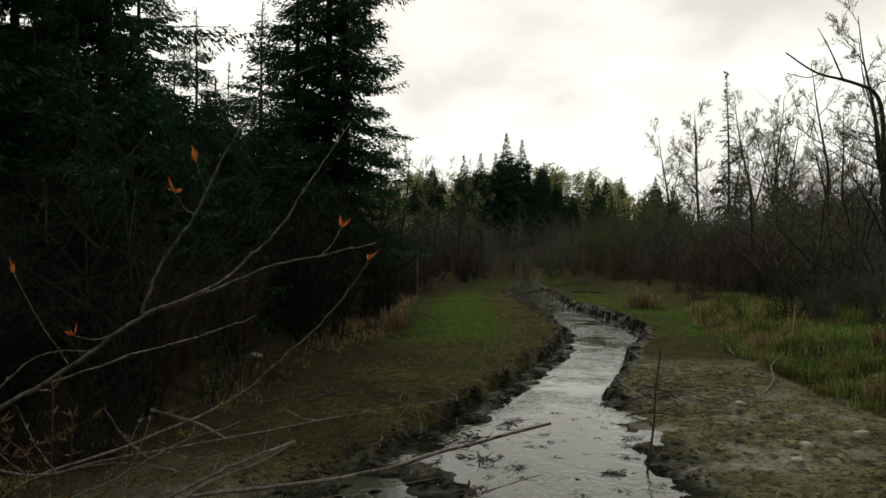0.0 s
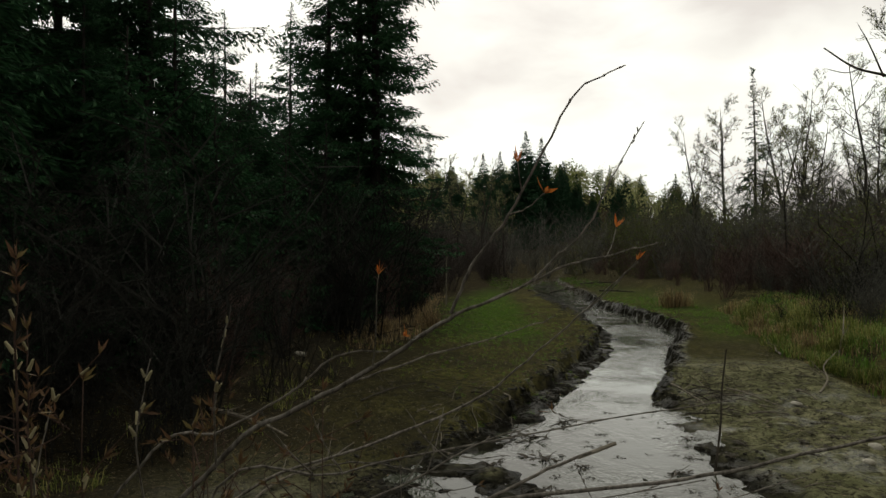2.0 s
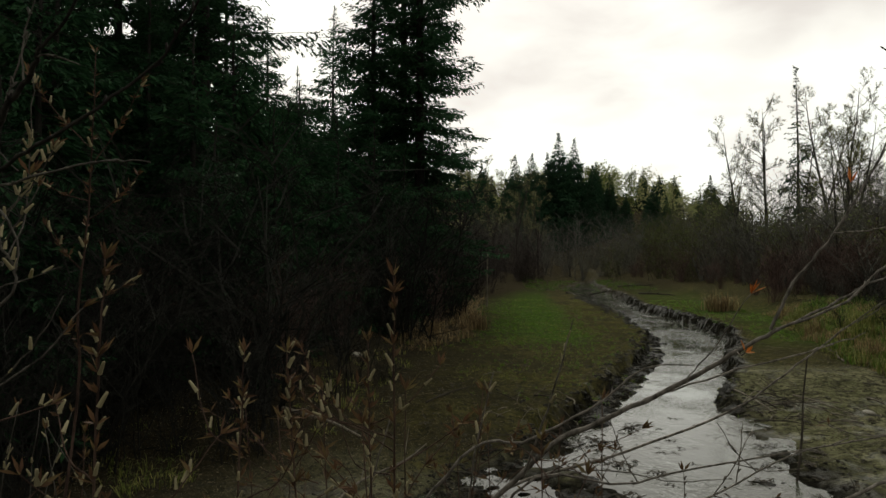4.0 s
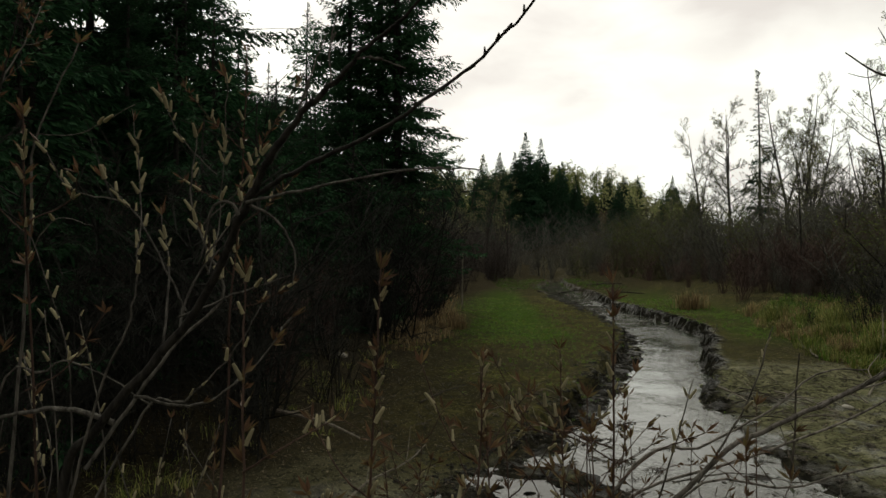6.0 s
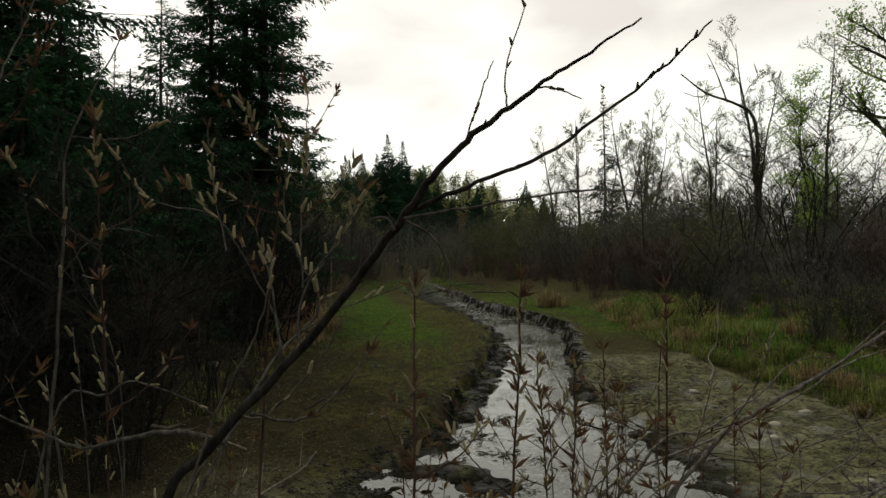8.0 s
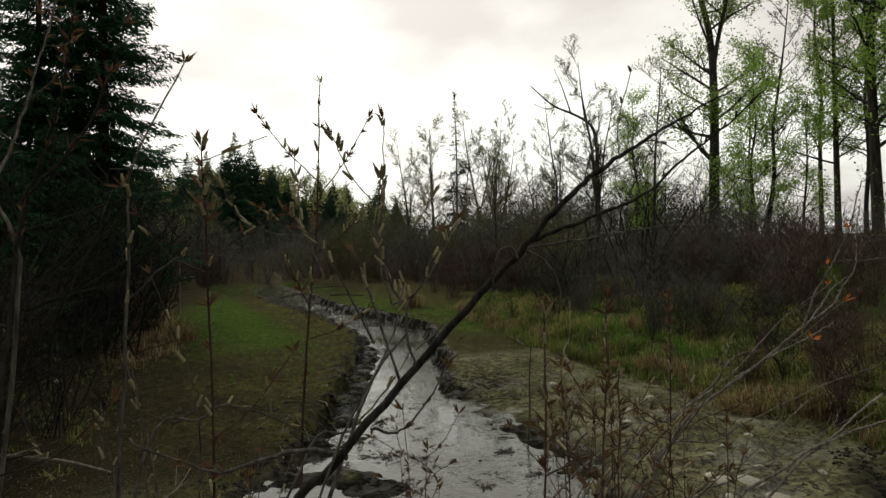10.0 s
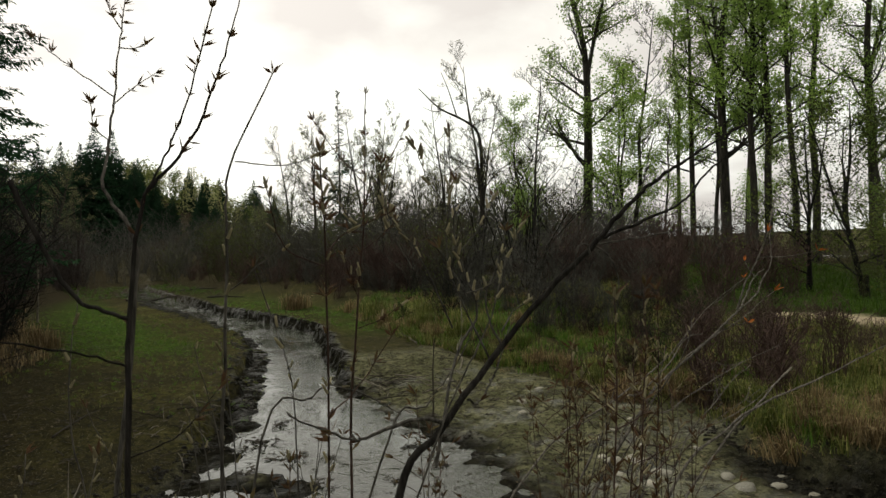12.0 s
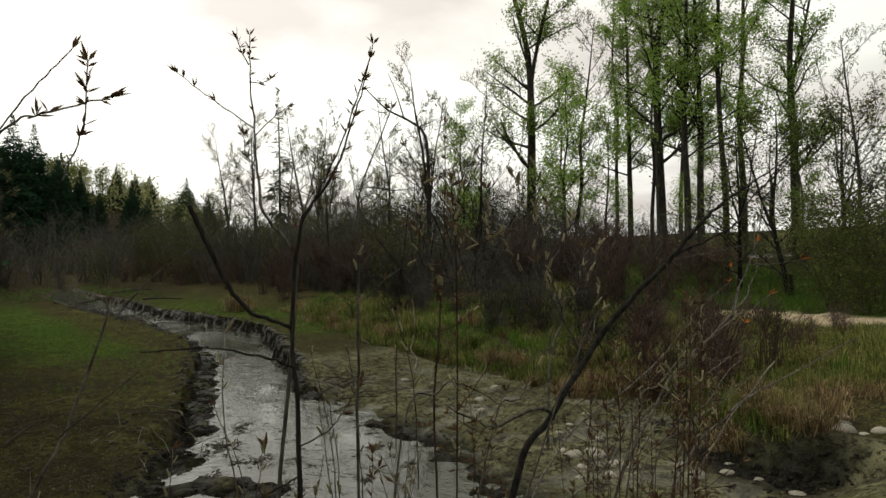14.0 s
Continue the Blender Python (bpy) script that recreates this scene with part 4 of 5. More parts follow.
for i, (x, y, h) in enumerate(((4.9, 3.8, 0.85), (5.4, 4.2, 0.95), (5.2, 4.9, 0.8), (6.0, 4.7, 1.0), (6.5, 4.0, 1.0), (5.8, 5.5, 0.9), (7.4, 5.4, 1.1), (6.9, 6.2, 1.1))):
    bush("dogwood_bush", x, y, h, 26, 0.4, 5, 0, [TWIG_RED], "low red-stemmed dogwood bush on the grassy bank", 100 + i)
for i, (x, y, h) in enumerate(((12.9, 5.2, 2.6), (13.6, 4.9, 3.0), (12.2, 4.6, 2.1))):
    bush("willow_bush", x, y, h, 18, 0.9, 11, 14, [TWIG_OLIVE, LEAF_SHRUB], "spreading yellow-green willow bush beside the path", 200 + i)

for i, (x, y, h) in enumerate(((9.6, 13.2, 4.4), (10.8, 15.0, 5.0), (9.2, 15.6, 4.0), (12.0, 13.6, 4.2))):
    bush("tall_willow", x, y, h, 8, 0.75, 6, 2, [TWIG_DARK, LEAF_SHRUB], "tall dark willow with long leaning bare stems", 300 + i)

for i, (x, y, h) in enumerate(((14.6, 5.2, 4.6), (15.2, 5.1, 5.0))):
    bush("tall_willow", x, y, h, 7, 0.22, 4, 0, [TWIG_GREY, LEAF_SHRUB], "tall bare willow with upright slender stems", 330 + i)

# ---- grass ----


def tuft_pen(R, blades, h, spread, width, lean=0.5):
    pen = Pen()
    for _ in range(blades):
        d = rnd_dir(R) * R.uniform(0.05, lean)
        p = rnd_dir(R) * spread * R.random()
        pen.blade((p.x, p.y, -0.02), d, h * R.uniform(0.5, 1.15), width)
    return pen


R = random.Random(41)
TUFT_T = [Template(tuft_pen(R, 15, 0.3, 0.18, 0.012, 0.9)), Template(tuft_pen(R, 14, 0.24, 0.24, 0.012, 1.5)), Template(tuft_pen(R, 16, 0.34, 0.12, 0.011, 1.1))]


def meadow(count, seed, where, mat, label, lo, hi, up=1.0):
    R = random.Random(seed)
    rows = []
    tries = 0
    while len(rows) < count and tries < count * 6:
        tries += 1
        p = where(R)
        if p:
            rows.append((R.randrange(3), p[0], p[1], H(*p), R.uniform(0, 6.28), R.uniform(lo, hi), up * R.uniform(0.8, 1.2)))
    return scatter("grass", TUFT_T, rows, [mat], label, "grass")


def patchy(pick, scale, seed, level):
    def inner(R):
        x, y = pick(R)
        return (x, y) if float(wave(x, y, scale, seed)) > level + R.uniform(-0.15, 0.15) else None
    return inner


meadow(3200, 1, patchy(on_right(0.1, 5.0, 2.6, 20), 0.9, 21, 0.0), GRASS_MIX, "spring grass on the creek bank", 0.45, 1.0)
meadow(1200, 2, patchy(on_right(-0.05, 4.0, 2.4, 22), 0.9, 22, 0.05), GRASS_DEAD, "matted tan dead grass on the creek bank", 0.5, 1.15, 0.8)
meadow(800, 3, patchy(on_right(0.0, 3.2, 3, 22), 0.7, 23, 0.1), GRASS_LUSH, "fresh green grass on the creek bank", 0.6, 1.1)
meadow(1300, 4, lambda R: (R.uniform(12, 21), R.uniform(-3, 12)), GRASS_LUSH, "lush green grass beyond the path", 0.7, 1.2)
meadow(900, 5, lambda R: (R.uniform(6.5, 9.9), R.uniform(1, 9)), GRASS_MIX, "rough spring grass before the path", 0.4, 0.8)
meadow(2600, 6, patchy(lambda R: (R.gauss(0.2, 0.95), 19.5 + R.gauss(0, 4.2)), 0.5, 31, -0.45), GRASS_LUSH, "short bright green grass beside the creek", 0.14, 0.3)
meadow(2200, 10, patchy(lambda R: (R.uniform(-1.5, 3.0), R.uniform(9.5, 30)), 0.8, 32, 0.05), GRASS_MIX, "thin short turf on the mud flat", 0.1, 0.25)
meadow(500, 7, lambda R: (R.uniform(5.4, 8.0), R.uniform(14.5, 29)), GRASS_LUSH, "short bright green grass on the far bank", 0.22, 0.45)
meadow(160, 8, on_left(-0.2, 0.8, 13, 30), GRASS_DEAD, "dry tan grass at the wood's edge", 0.6, 1.2, 0.9)
meadow(110, 11, on_left(-0.5, 1.0, 5.2, 14), GRASS_MIX, "sparse rough grass at the wood's edge", 0.3, 0.8, 0.8)
meadow(500, 9, lambda R: (R.uniform(1, 9), R.uniform(38, 56)) if R.random() < 2 else None, GRASS_LUSH, "green grass at the far bend", 0.6, 1.0)

# big tussocks
R = random.Random(43)
TUSSOCK = tuft_pen(R, 190, 0.55, 0.3, 0.011, 1.2).mesh("tussock", [GRASS_DEAD])
TUSSOCK_GREEN = tuft_pen(R, 190, 0.5, 0.32, 0.011, 1.1).mesh("tussock", [GRASS_MIX])
for x, y, s, me, lab in ((6.8, 23.3, 1.6, TUSSOCK, "tan"), (7.3, 23.6, 1.5, TUSSOCK, "tan"), (6.7, 16.6, 1.1, TUSSOCK_GREEN, "green"), (7.2, 17.2, 1.2, TUSSOCK_GREEN, "green"), (6.4, 15.4, 0.9, TUSSOCK, "tan"), (-1.3, 17.0, 1.0, TUSSOCK, "tan"), (-1.5, 18.4, 1.2, TUSSOCK, "tan"), (-2.3, 15.2, 0.8, TUSSOCK, "tan"),
                         (4.15, 3.1, 0.75, TUSSOCK, "tan"), (4.6, 3.3, 0.8, TUSSOCK, "tan"), (4.0, 2.8, 0.7, TUSSOCK, "tan"), (5.0, 3.7, 0.75, TUSSOCK_GREEN, "green"), (5.2, 6.3, 0.8, TUSSOCK, "tan"), (5.4, 5.4, 0.8, TUSSOCK_GREEN, "green"), (5.5, 6.9, 0.8, TUSSOCK_GREEN, "green"), (4.5, 2.6, 0.8, TUSSOCK, "tan"), (5.1, 2.9, 0.8, TUSSOCK, "tan"), (6.1, 9.6, 0.8, TUSSOCK_GREEN, "green"), (5.9, 11.2, 0.9, TUSSOCK_GREEN, "green"), (6.5, 12.0, 1.0, TUSSOCK_GREEN, "green"), (6.3, 13.4, 1.0, TUSSOCK_GREEN, "green"), (7.0, 14.2, 1.1, TUSSOCK_GREEN, "green"), (7.6, 18.6, 1.1, TUSSOCK_GREEN, "green"), (6.9, 10.4, 0.8, TUSSOCK, "tan"), (7.9, 20.4, 1.1, TUSSOCK, "tan")):
    ob = new("grass_tussock", me)
    ob.matrix_basis = pose(x, y, H(x, y), 0, 0, x * 97 % 360) @ Matrix.Diagonal((s, s, s, 1))
    tagged(ob, "arching tussock of dry tan grass on the bank" if lab == "tan" else "tussock of fresh green and dry grass", "grass tussock", "grass tussocks")

# tussocks that hang over the foot of the bank
R = random.Random(47)
y = 2.5
while y < 15:
    x = float(np.interp(y, TOE_R_Y, TOE_R_X)) + R.uniform(0.05, 0.55)
    dry_one = R.random() < 0.55
    sc = R.uniform(0.5, 0.95)
    ob = new("grass_tussock", TUSSOCK if dry_one else TUSSOCK_GREEN)
    ob.matrix_basis = pose(x, y, H(x, y), R.uniform(-8, 8), R.uniform(-14, -2), R.uniform(0, 360)) @ Matrix.Diagonal((sc, sc, sc * 0.85, 1))
    tagged(ob, "tussock of dry tan grass hanging over the bank's foot" if dry_one else "tussock of fresh green and dry grass", "grass tussock", "grass tussocks")
    y += R.uniform(0.16, 0.42) * (0.7 + y / 14)

# ---- stones, sticks and litter on the mud ----


def stone_mesh(R):
    bm = bmesh.new()
    bmesh.ops.create_icosphere(bm, subdivisions=2, radius=1)
    off = Vector((R.uniform(-9, 9), R.uniform(-9, 9), R.uniform(-9, 9)))
    for v in bm.verts:
        v.co *= 1 + 0.28 * noise.noise(v.co * 0.9 + off) + 0.08 * noise.noise(v.co * 2.6 + off)
        v.co.z *= 0.62
    me = bpy.data.meshes.new("stone")
    bm.to_mesh(me)
    bm.free()
    me.materials.append(STONE)
    me.polygons.foreach_set("use_smooth", [True] * len(me.polygons))
    return me


R = random.Random(51)
STONES = [stone_mesh(R) for _ in range(4)]
for x, y, s in ((4.1, 9.07, 0.11), (4.86, 7.65, 0.11), (3.8, 6.87, 0.09), (3.38, 3.54, 0.09), (3.2, 3.26, 0.13), (3.52, 6.54, 0.07), (2.85, 4.44, 0.11), (3.06, 4.3, 0.13), (2.68, 4.18, 0.07), (3.04, 4.0, 0.12), (2.68, 3.85, 0.08),
                (3.86, 4.2, 0.08), (4.75, 2.55, 0.1), (4.42, 2.41, 0.08), (4.05, 2.3, 0.12), (4.4, 2.12, 0.1), (3.95, 2.6, 0.07), (4.05, 2.15, 0.07), (3.45, 3.1, 0.08), (3.31, 2.4, 0.1), (2.88, 4.6, 0.06), (3.62, 5.1, 0.07), (-3.3, 11.4, 0.13), (3.3, 5.0, 0.05), (3.45, 4.55, 0.06), (3.7, 3.2, 0.07), (3.5, 2.8, 0.09), (2.4, 4.0, 0.05), (4.3, 5.4, 0.06)):
    s *= 0.8
    ob = new("river_stone", R.choice(STONES))
    ob.matrix_basis = pose(x, y, H(x, y) - s * 0.12, R.uniform(-12, 12), R.uniform(-12, 12), R.uniform(0, 360)) @ Matrix.Diagonal((s * R.uniform(1, 1.35), s, s * R.uniform(0.75, 1.1), 1))
    tagged(ob, "rounded pale grey river stone lying on mud", "stone", "stones on the mud")


def stick(name, a, b, r, mat, label, sag=0.0, forks=2, seed=0):
    """A fallen branch from a to b with a few broken side twigs."""
    R = random.Random(seed)
    a, b = Vector(a), Vector(b)
    L = (b - a).length
    ctrl = [a.lerp(b, u) + Vector((R.gauss(0, 1), R.gauss(0, 1), 0)) * 0.03 * L * (0 < u < 1) + Vector((0, 0, sag * 4 * u * (1 - u))) for u in (0, 0.3, 0.62, 1)]
    pen = Pen()
    line = spline(ctrl, 4)
    pen.tube(line, r, r * 0.35, 6)
    for _ in range(forks):
        k = R.randrange(3, len(line) - 2)
        e = ((line[k + 1] - line[k]).normalized() + Vector((R.uniform(-.8, .8), R.uniform(-.8, .8), R.uniform(0, 0.5)))).normalized()
        q = line[k]
        pen.tube([q, q + e * L * 0.12, q + e * L * 0.2 + Vector((0, 0, 0.02))], r * 0.4, r * 0.15, 4)
    return tagged(part(name, pen, mat), label, "branch", "branches on the mud")


def g(x, y, up=0.02):
    return (x, y, max(H(x, y), -0.1) + up)


for i, (x0, y0, x1, y1, r, mat) in enumerate(((2.7, 9.94, 2.9, 9.0, 0.018, DRIFTWOOD), (3.45, 9.75, 3.85, 8.85, 0.015, DRIFTWOOD), (3.2, 8.5, 3.65, 8.35, 0.014, DRIFTWOOD), (4.33, 9.5, 4.4, 9.1, 0.02, DRIFTWOOD),
                                              (-3.38, 7.55, -2.25, 6.9, 0.028, DRIFTWOOD), (-0.3, 8.85, 0.1, 8.6, 0.014, DEADWOOD), (-2.15, 5.3, -1.55, 6.95, 0.015, DRIFTWOOD), (2.6, 9.2, 3.5, 9.6, 0.012, DEADWOOD),
                                              (3.0, 9.9, 3.3, 8.9, 0.012, DEADWOOD), (2.9, 9.4, 3.9, 9.3, 0.014, DRIFTWOOD), (5.3, 12, 5.7, 13.4, 0.02, DRIFTWOOD), (-0.8, 9.3, -0.2, 7.5, 0.014, DEADWOOD), (2.5, 8.7, 3.1, 8.4, 0.012, DEADWOOD),
                                              (-1.7, 8.3, -1.1, 9.6, 0.012, DEADWOOD), (3.0, 36, 4.4, 37.4, 0.05, DEADWOOD), (4.6, 39, 6.0, 38, 0.06, DEADWOOD), (6.6, 34.5, 8.2, 33.5, 0.07, DEADWOOD), (2.2, 40, 4.2, 41, 0.06, DEADWOOD), (7.2, 44, 9.4, 43, 0.08, DEADWOOD))):
    stick("fallen_branch", g(x0, y0), g(x1, y1), r, mat, "weathered pale branch lying on the mud" if mat is DRIFTWOOD else "dark wet branch lying in the mud", 0.03, 3, i)
stick("fallen_branch", (4.65, 9.5, H(4.65, 9.5)), (5.5, 10.6, H(5.5, 10.6) + 0.25), 0.016, DRIFTWOOD, "pale branch propped on the grassy bank", 0.0, 2, 62)
stick("fallen_branch", (5.75, 11.0, H(5.75, 11.0)), (6.2, 11.6, H(6.2, 11.6) + 0.6), 0.016, DRIFTWOOD, "pale bent branch leaning in the bank grass", 0.1, 1, 63)
R = random.Random(71)
for i in range(26):
    x, y, a, L = R.gauss(3.1, 0.35), R.gauss(9.3, 0.35), R.uniform(0, 6.28), R.uniform(0.25, 0.7)
    stick("fallen_twig", g(x, y, 0.015), g(x + L * math.cos(a), y + L * math.sin(a), R.uniform(0.01, 0.12)), R.uniform(0.005, 0.01), R.choice((DRIFTWOOD, DEADWOOD)), "thin broken twig in a heap on mud", 0.02, 1, 400 + i)
for i in range(30):
    x, y, a, L = R.uniform(-3.2, -0.4), R.uniform(6.8, 12), R.uniform(0, 6.28), R.uniform(0.15, 0.6)
    stick("fallen_twig", g(x, y, 0.01), g(x + L * math.cos(a), y + L * math.sin(a), R.uniform(0.01, 0.05)), R.uniform(0.004, 0.008), R.choice((DRIFTWOOD, DEADWOOD, DEADWOOD)), "thin broken twig lying on mossy turf", 0.01, 1, 600 + i)
for i in range(22):
    x, y, a, L = R.gauss(-0.2, 0.4), R.gauss(8.3, 0.5), R.uniform(0, 6.28), R.uniform(0.2, 0.6)
    stick("fallen_twig", g(x, y, 0.015), g(x + L * math.cos(a), y + L * math.sin(a), R.uniform(0.01, 0.12)), R.uniform(0.004, 0.009), R.choice((DRIFTWOOD, DEADWOOD, DEADWOOD)), "thin dark twig stranded near the ledge", 0.02, 1, 450 + i)
for i in range(44):
    x, y, a, L = R.uniform(2.4, 5.0), R.uniform(2.6, 9.0), R.uniform(0, 6.28), R.uniform(0.1, 0.4)
    stick("fallen_twig", g(x, y, 0.01), g(x + L * math.cos(a), y + L * math.sin(a), R.uniform(0.01, 0.05)), R.uniform(0.003, 0.007), R.choice((DRIFTWOOD, DEADWOOD, DEADWOOD)), "small broken twig lying on silty mud", 0.01, 1, 500 + i)
stick("white_peg", (4.8, 15.55, H(4.8, 15.55) - 0.05), (4.88, 15.6, H(4.88, 15.6) + 0.25), 0.02, DRIFTWOOD, "short pale peg leaning at the cut bank", 0.0, 0, 64)
stake = Pen()
stake.tube(spline([(2.0, 6.42, -0.2), (2.12, 6.55, 0.3), (2.17, 6.63, 0.65), (2.25, 6.71, 1.05)], 4), 0.013, 0.007, 5)
stake.tube([(2.12, 6.55, 0.3), (2.04, 6.5, 0.42)], 0.005, 0.003, 4)
tagged(part("standing_stick", stake, DEADWOOD), "thin dark stick standing upright in shallow mud", "stick")

# clods along the torn banks, water-logged debris, fallen leaves
R = random.Random(61)


def clod():
    pen = Pen()
    for _ in range(5):
        c = Vector((R.gauss(0, .5), R.gauss(0, .5), R.uniform(-.1, .25)))
        n0 = len(pen.v)
        ring = 6
        for k in range(ring):
            a = 2 * math.pi * k / ring
            rr = R.uniform(0.35, 0.7)
            pen.v.append((c.x + rr * math.cos(a), c.y + rr * math.sin(a), c.z - 0.3))
        for k in range(ring):
            a = 2 * math.pi * (k + 0.4) / ring
            rr = R.uniform(0.15, 0.4)
            pen.v.append((c.x + rr * math.cos(a), c.y + rr * math.sin(a), c.z + R.uniform(0.1, 0.35)))
        for k in range(ring):
            b = (k + 1) % ring
            pen.f.append((n0 + k, n0 + b, n0 + ring + b, n0 + ring + k))
            pen.m.append(0)
        pen.f.append(tuple(n0 + ring + k for k in range(ring)))
        pen.m.append(0)
    return Template(pen)


def debris():
    pen = Pen()
    for _ in range(9):
        p = rnd_dir(R) * R.uniform(0, 0.7)
        e = rnd_dir(R, R.uniform(-0.1, 0.5)).normalized() * R.uniform(0.3, 0.9)
        pen.tube([p, p + e * 0.5 + Vector((0, 0, 0.08)), p + e], 0.03, 0.012, 3)
    for _ in range(14):
        pen.leaf(rnd_dir(R) * R.uniform(0, 0.8) + Vector((0, 0, R.uniform(0, .2))), rnd_dir(R, R.uniform(-.2, .4)), (0, 0, 1), R.uniform(.2, .5), R.uniform(.12, .25))
    return Template(pen)


CLOD_T, DEBRIS_T = [clod() for _ in range(4)], [debris() for _ in range(4)]


def mud_build(n, pos):
    b = n.noise(pos, 12.0, 6.0, 0.65)
    return dict(Base_Color=n.mix(b, rgb(0.004, 0.004, 0.003), rgb(0.02, 0.018, 0.013)), Roughness=n.math("ADD", 0.25, n.math("MULTIPLY", b, 0.5)), Normal=relief(n, b, 0.8, 0.02), **{"Specular_IOR_Level": 0.03})


MUD = material("black_wet_mud", mud_build)
rows = []
while len(rows) < 1900:
    y = 5.5 + 28 * R.random() ** 1.6
    if R.random() < 0.62:
        x, grain = float(np.interp(y, STREAM_Y, STREAM_L)) - abs(R.gauss(0.34, 0.2)), 1.0
    else:
        x, grain = float(np.interp(y, STREAM_Y, STREAM_R)) + abs(R.gauss(0.08, 0.22)), 0.6
    rows.append((R.randrange(4), x, y, H(x, y), R.uniform(0, 6.28), grain * R.uniform(0.014, 0.055) * (0.7 + y / 25), R.uniform(0.4, 0.9)))
for _ in range(260):
    y = R.uniform(2.0, 4.6)
    x = float(np.interp(y, TOE_R_Y, TOE_R_X)) + R.gauss(-0.12, 0.16)
    rows.append((R.randrange(4), x, y, H(x, y), R.uniform(0, 6.28), R.uniform(0.015, 0.045), R.uniform(0.5, 0.9)))
for _ in range(500):
    x, y = R.uniform(-2.6, 4.6), 3.5 + 6 * R.random()
    if bank(x, y)[0] > -0.2 and float(wave(x, y, 0.9, 41)) > 0.05:
        rows.append((R.randrange(4), x, y, H(x, y), R.uniform(0, 6.28), R.uniform(0.008, 0.026), R.uniform(0.4, 0.8)))
scatter("mud_clods", CLOD_T, rows, [MUD], "torn black mud clods along the creek edge", "mud")
rows = []
for x, y, s in ((0.88, 8.3, .24), (3.82, 16.0, .2), (0.33, 7.6, .32), (0.45, 6.8, .28), (1.7, 6.4, .14), (2.07, 7.3, .12), (1.2, 7.75, .08), (0.1, 7.4, .18), (-0.1, 6.6, .2), (0.75, 6.55, .15), (1.95, 6.9, .12), (2.4, 6.2, .14), (2.2, 7.6, .15), (1.6, 5.6, .16), (1.0, 5.5, .14), (2.5, 8.3, .15), (2.3, 9.3, .15), (2.7, 9.0, .2), (3.2, 9.4, .2), (0.3, 5.8, .2), (-.3, 5.6, .18)):
    rows.append((R.randrange(4), x, y, max(H(x, y), -0.1), R.uniform(0, 6.28), s, 0.7))
for _ in range(420):
    x, y = R.uniform(2.0, 5.0), R.uniform(3.5, 10.5)
    if bank(x, y)[0] > 0.0 and float(wave(x, y, 0.8, 43)) > -0.1:
        rows.append((R.randrange(4), x, y, H(x, y), R.uniform(0, 6.28), R.uniform(0.04, 0.13), 0.5))
for _ in range(150):
    x, y = R.uniform(-0.9, 2.3), 5.0 + 4.0 * R.random() ** 1.5
    if bank(x, y)[0] < 0.1:
        rows.append((R.randrange(4), x, y, max(H(x, y), -0.105), R.uniform(0, 6.28), R.uniform(0.03, 0.11), 0.6))
for _ in range(70):
    y = R.uniform(20, 48)
    x = R.uniform(float(np.interp(y, STREAM_Y, STREAM_L)), float(np.interp(y, STREAM_Y, STREAM_R)))
    rows.append((R.randrange(4), x, y, -0.1, R.uniform(0, 6.28), R.uniform(0.12, 0.4), 0.5))
for _ in range(1000):
    x, y = R.uniform(-2.5, 5.2), 2.2 + 10 * R.random() ** 1.3
    if H(x, y) > -0.085 and bank(x, y)[0] > -0.1:
        rows.append((R.randrange(4), x, y, H(x, y), R.uniform(0, 6.28), R.uniform(0.02, 0.1), 0.5))
scatter("debris", DEBRIS_T, rows, [DEADWOOD], "soaked twigs and rotten leaves stranded on mud", "debris")
one = Pen()
one.leaf((0, -0.5, 0), (0, 1, 0.1), (0, 0, 1), 1, 0.6)
two = Pen()
two.tube([(0, -0.8, 0), (0.1, 0, 0.1), (0, 0.8, 0)], 0.04, 0.02, 3)
rows = []
for _ in range(7000):
    x, y = R.uniform(-4.5, 6.0), 2.2 + 15 * R.random() ** 1.5
    if bank(x, y)[0] > 0.05:
        z = H(x, y)
        rows.append((0 if R.random() < 0.75 else 1, x, y, z + 0.012, R.uniform(0, 6.28), R.uniform(0.015, 0.05), R.uniform(0.3, 1.5)))
scatter("leaf_litter", [Template(one), Template(two)], rows, [LITTER], "small fallen leaves and twigs strewn over mud", "leaf litter")

# old leaning wire fence among the brush
fence = thing("wire_fence", (-2.9, 25.0, H(-2.9, 25.0)), "old sagging wire on leaning grey posts in brush", "fence")
for x, y, top in ((-4.2, 24.9, 1.65), (-3.0, 25.0, 1.55), (-1.2, 25.15, 2.0)):
    p = Pen()
    gz = H(x, y)
    p.tube([(x + 2.9, y - 25, -0.4), (x + 2.9 + 0.03, y - 25, (top - gz))], 0.035, 0.028, 6)
    q = part("post", p, DRIFTWOOD, fence)
p = Pen()
p.tube(spline([(-1.3, -0.1, 1.65 - H(-2.9, 25.0)), (-0.1, 0, 1.52 - H(-2.9, 25)), (1.0, 0.1, 1.54 - H(-2.9, 25)), (1.7, 0.15, 1.98 - H(-2.9, 25))], 5), 0.012, 0.012, 4)
part("wire", p, DRIFTWOOD, fence)

# ---- willows and shoots in front of the walker ----
R = random.Random(91)


def catkin(pen, p, d, length, slot):
    pen.tube([p, p + d * length * 0.3, p + d * length * 0.75, p + d * length], length * 0.17, length * 0.09, 5, slot)


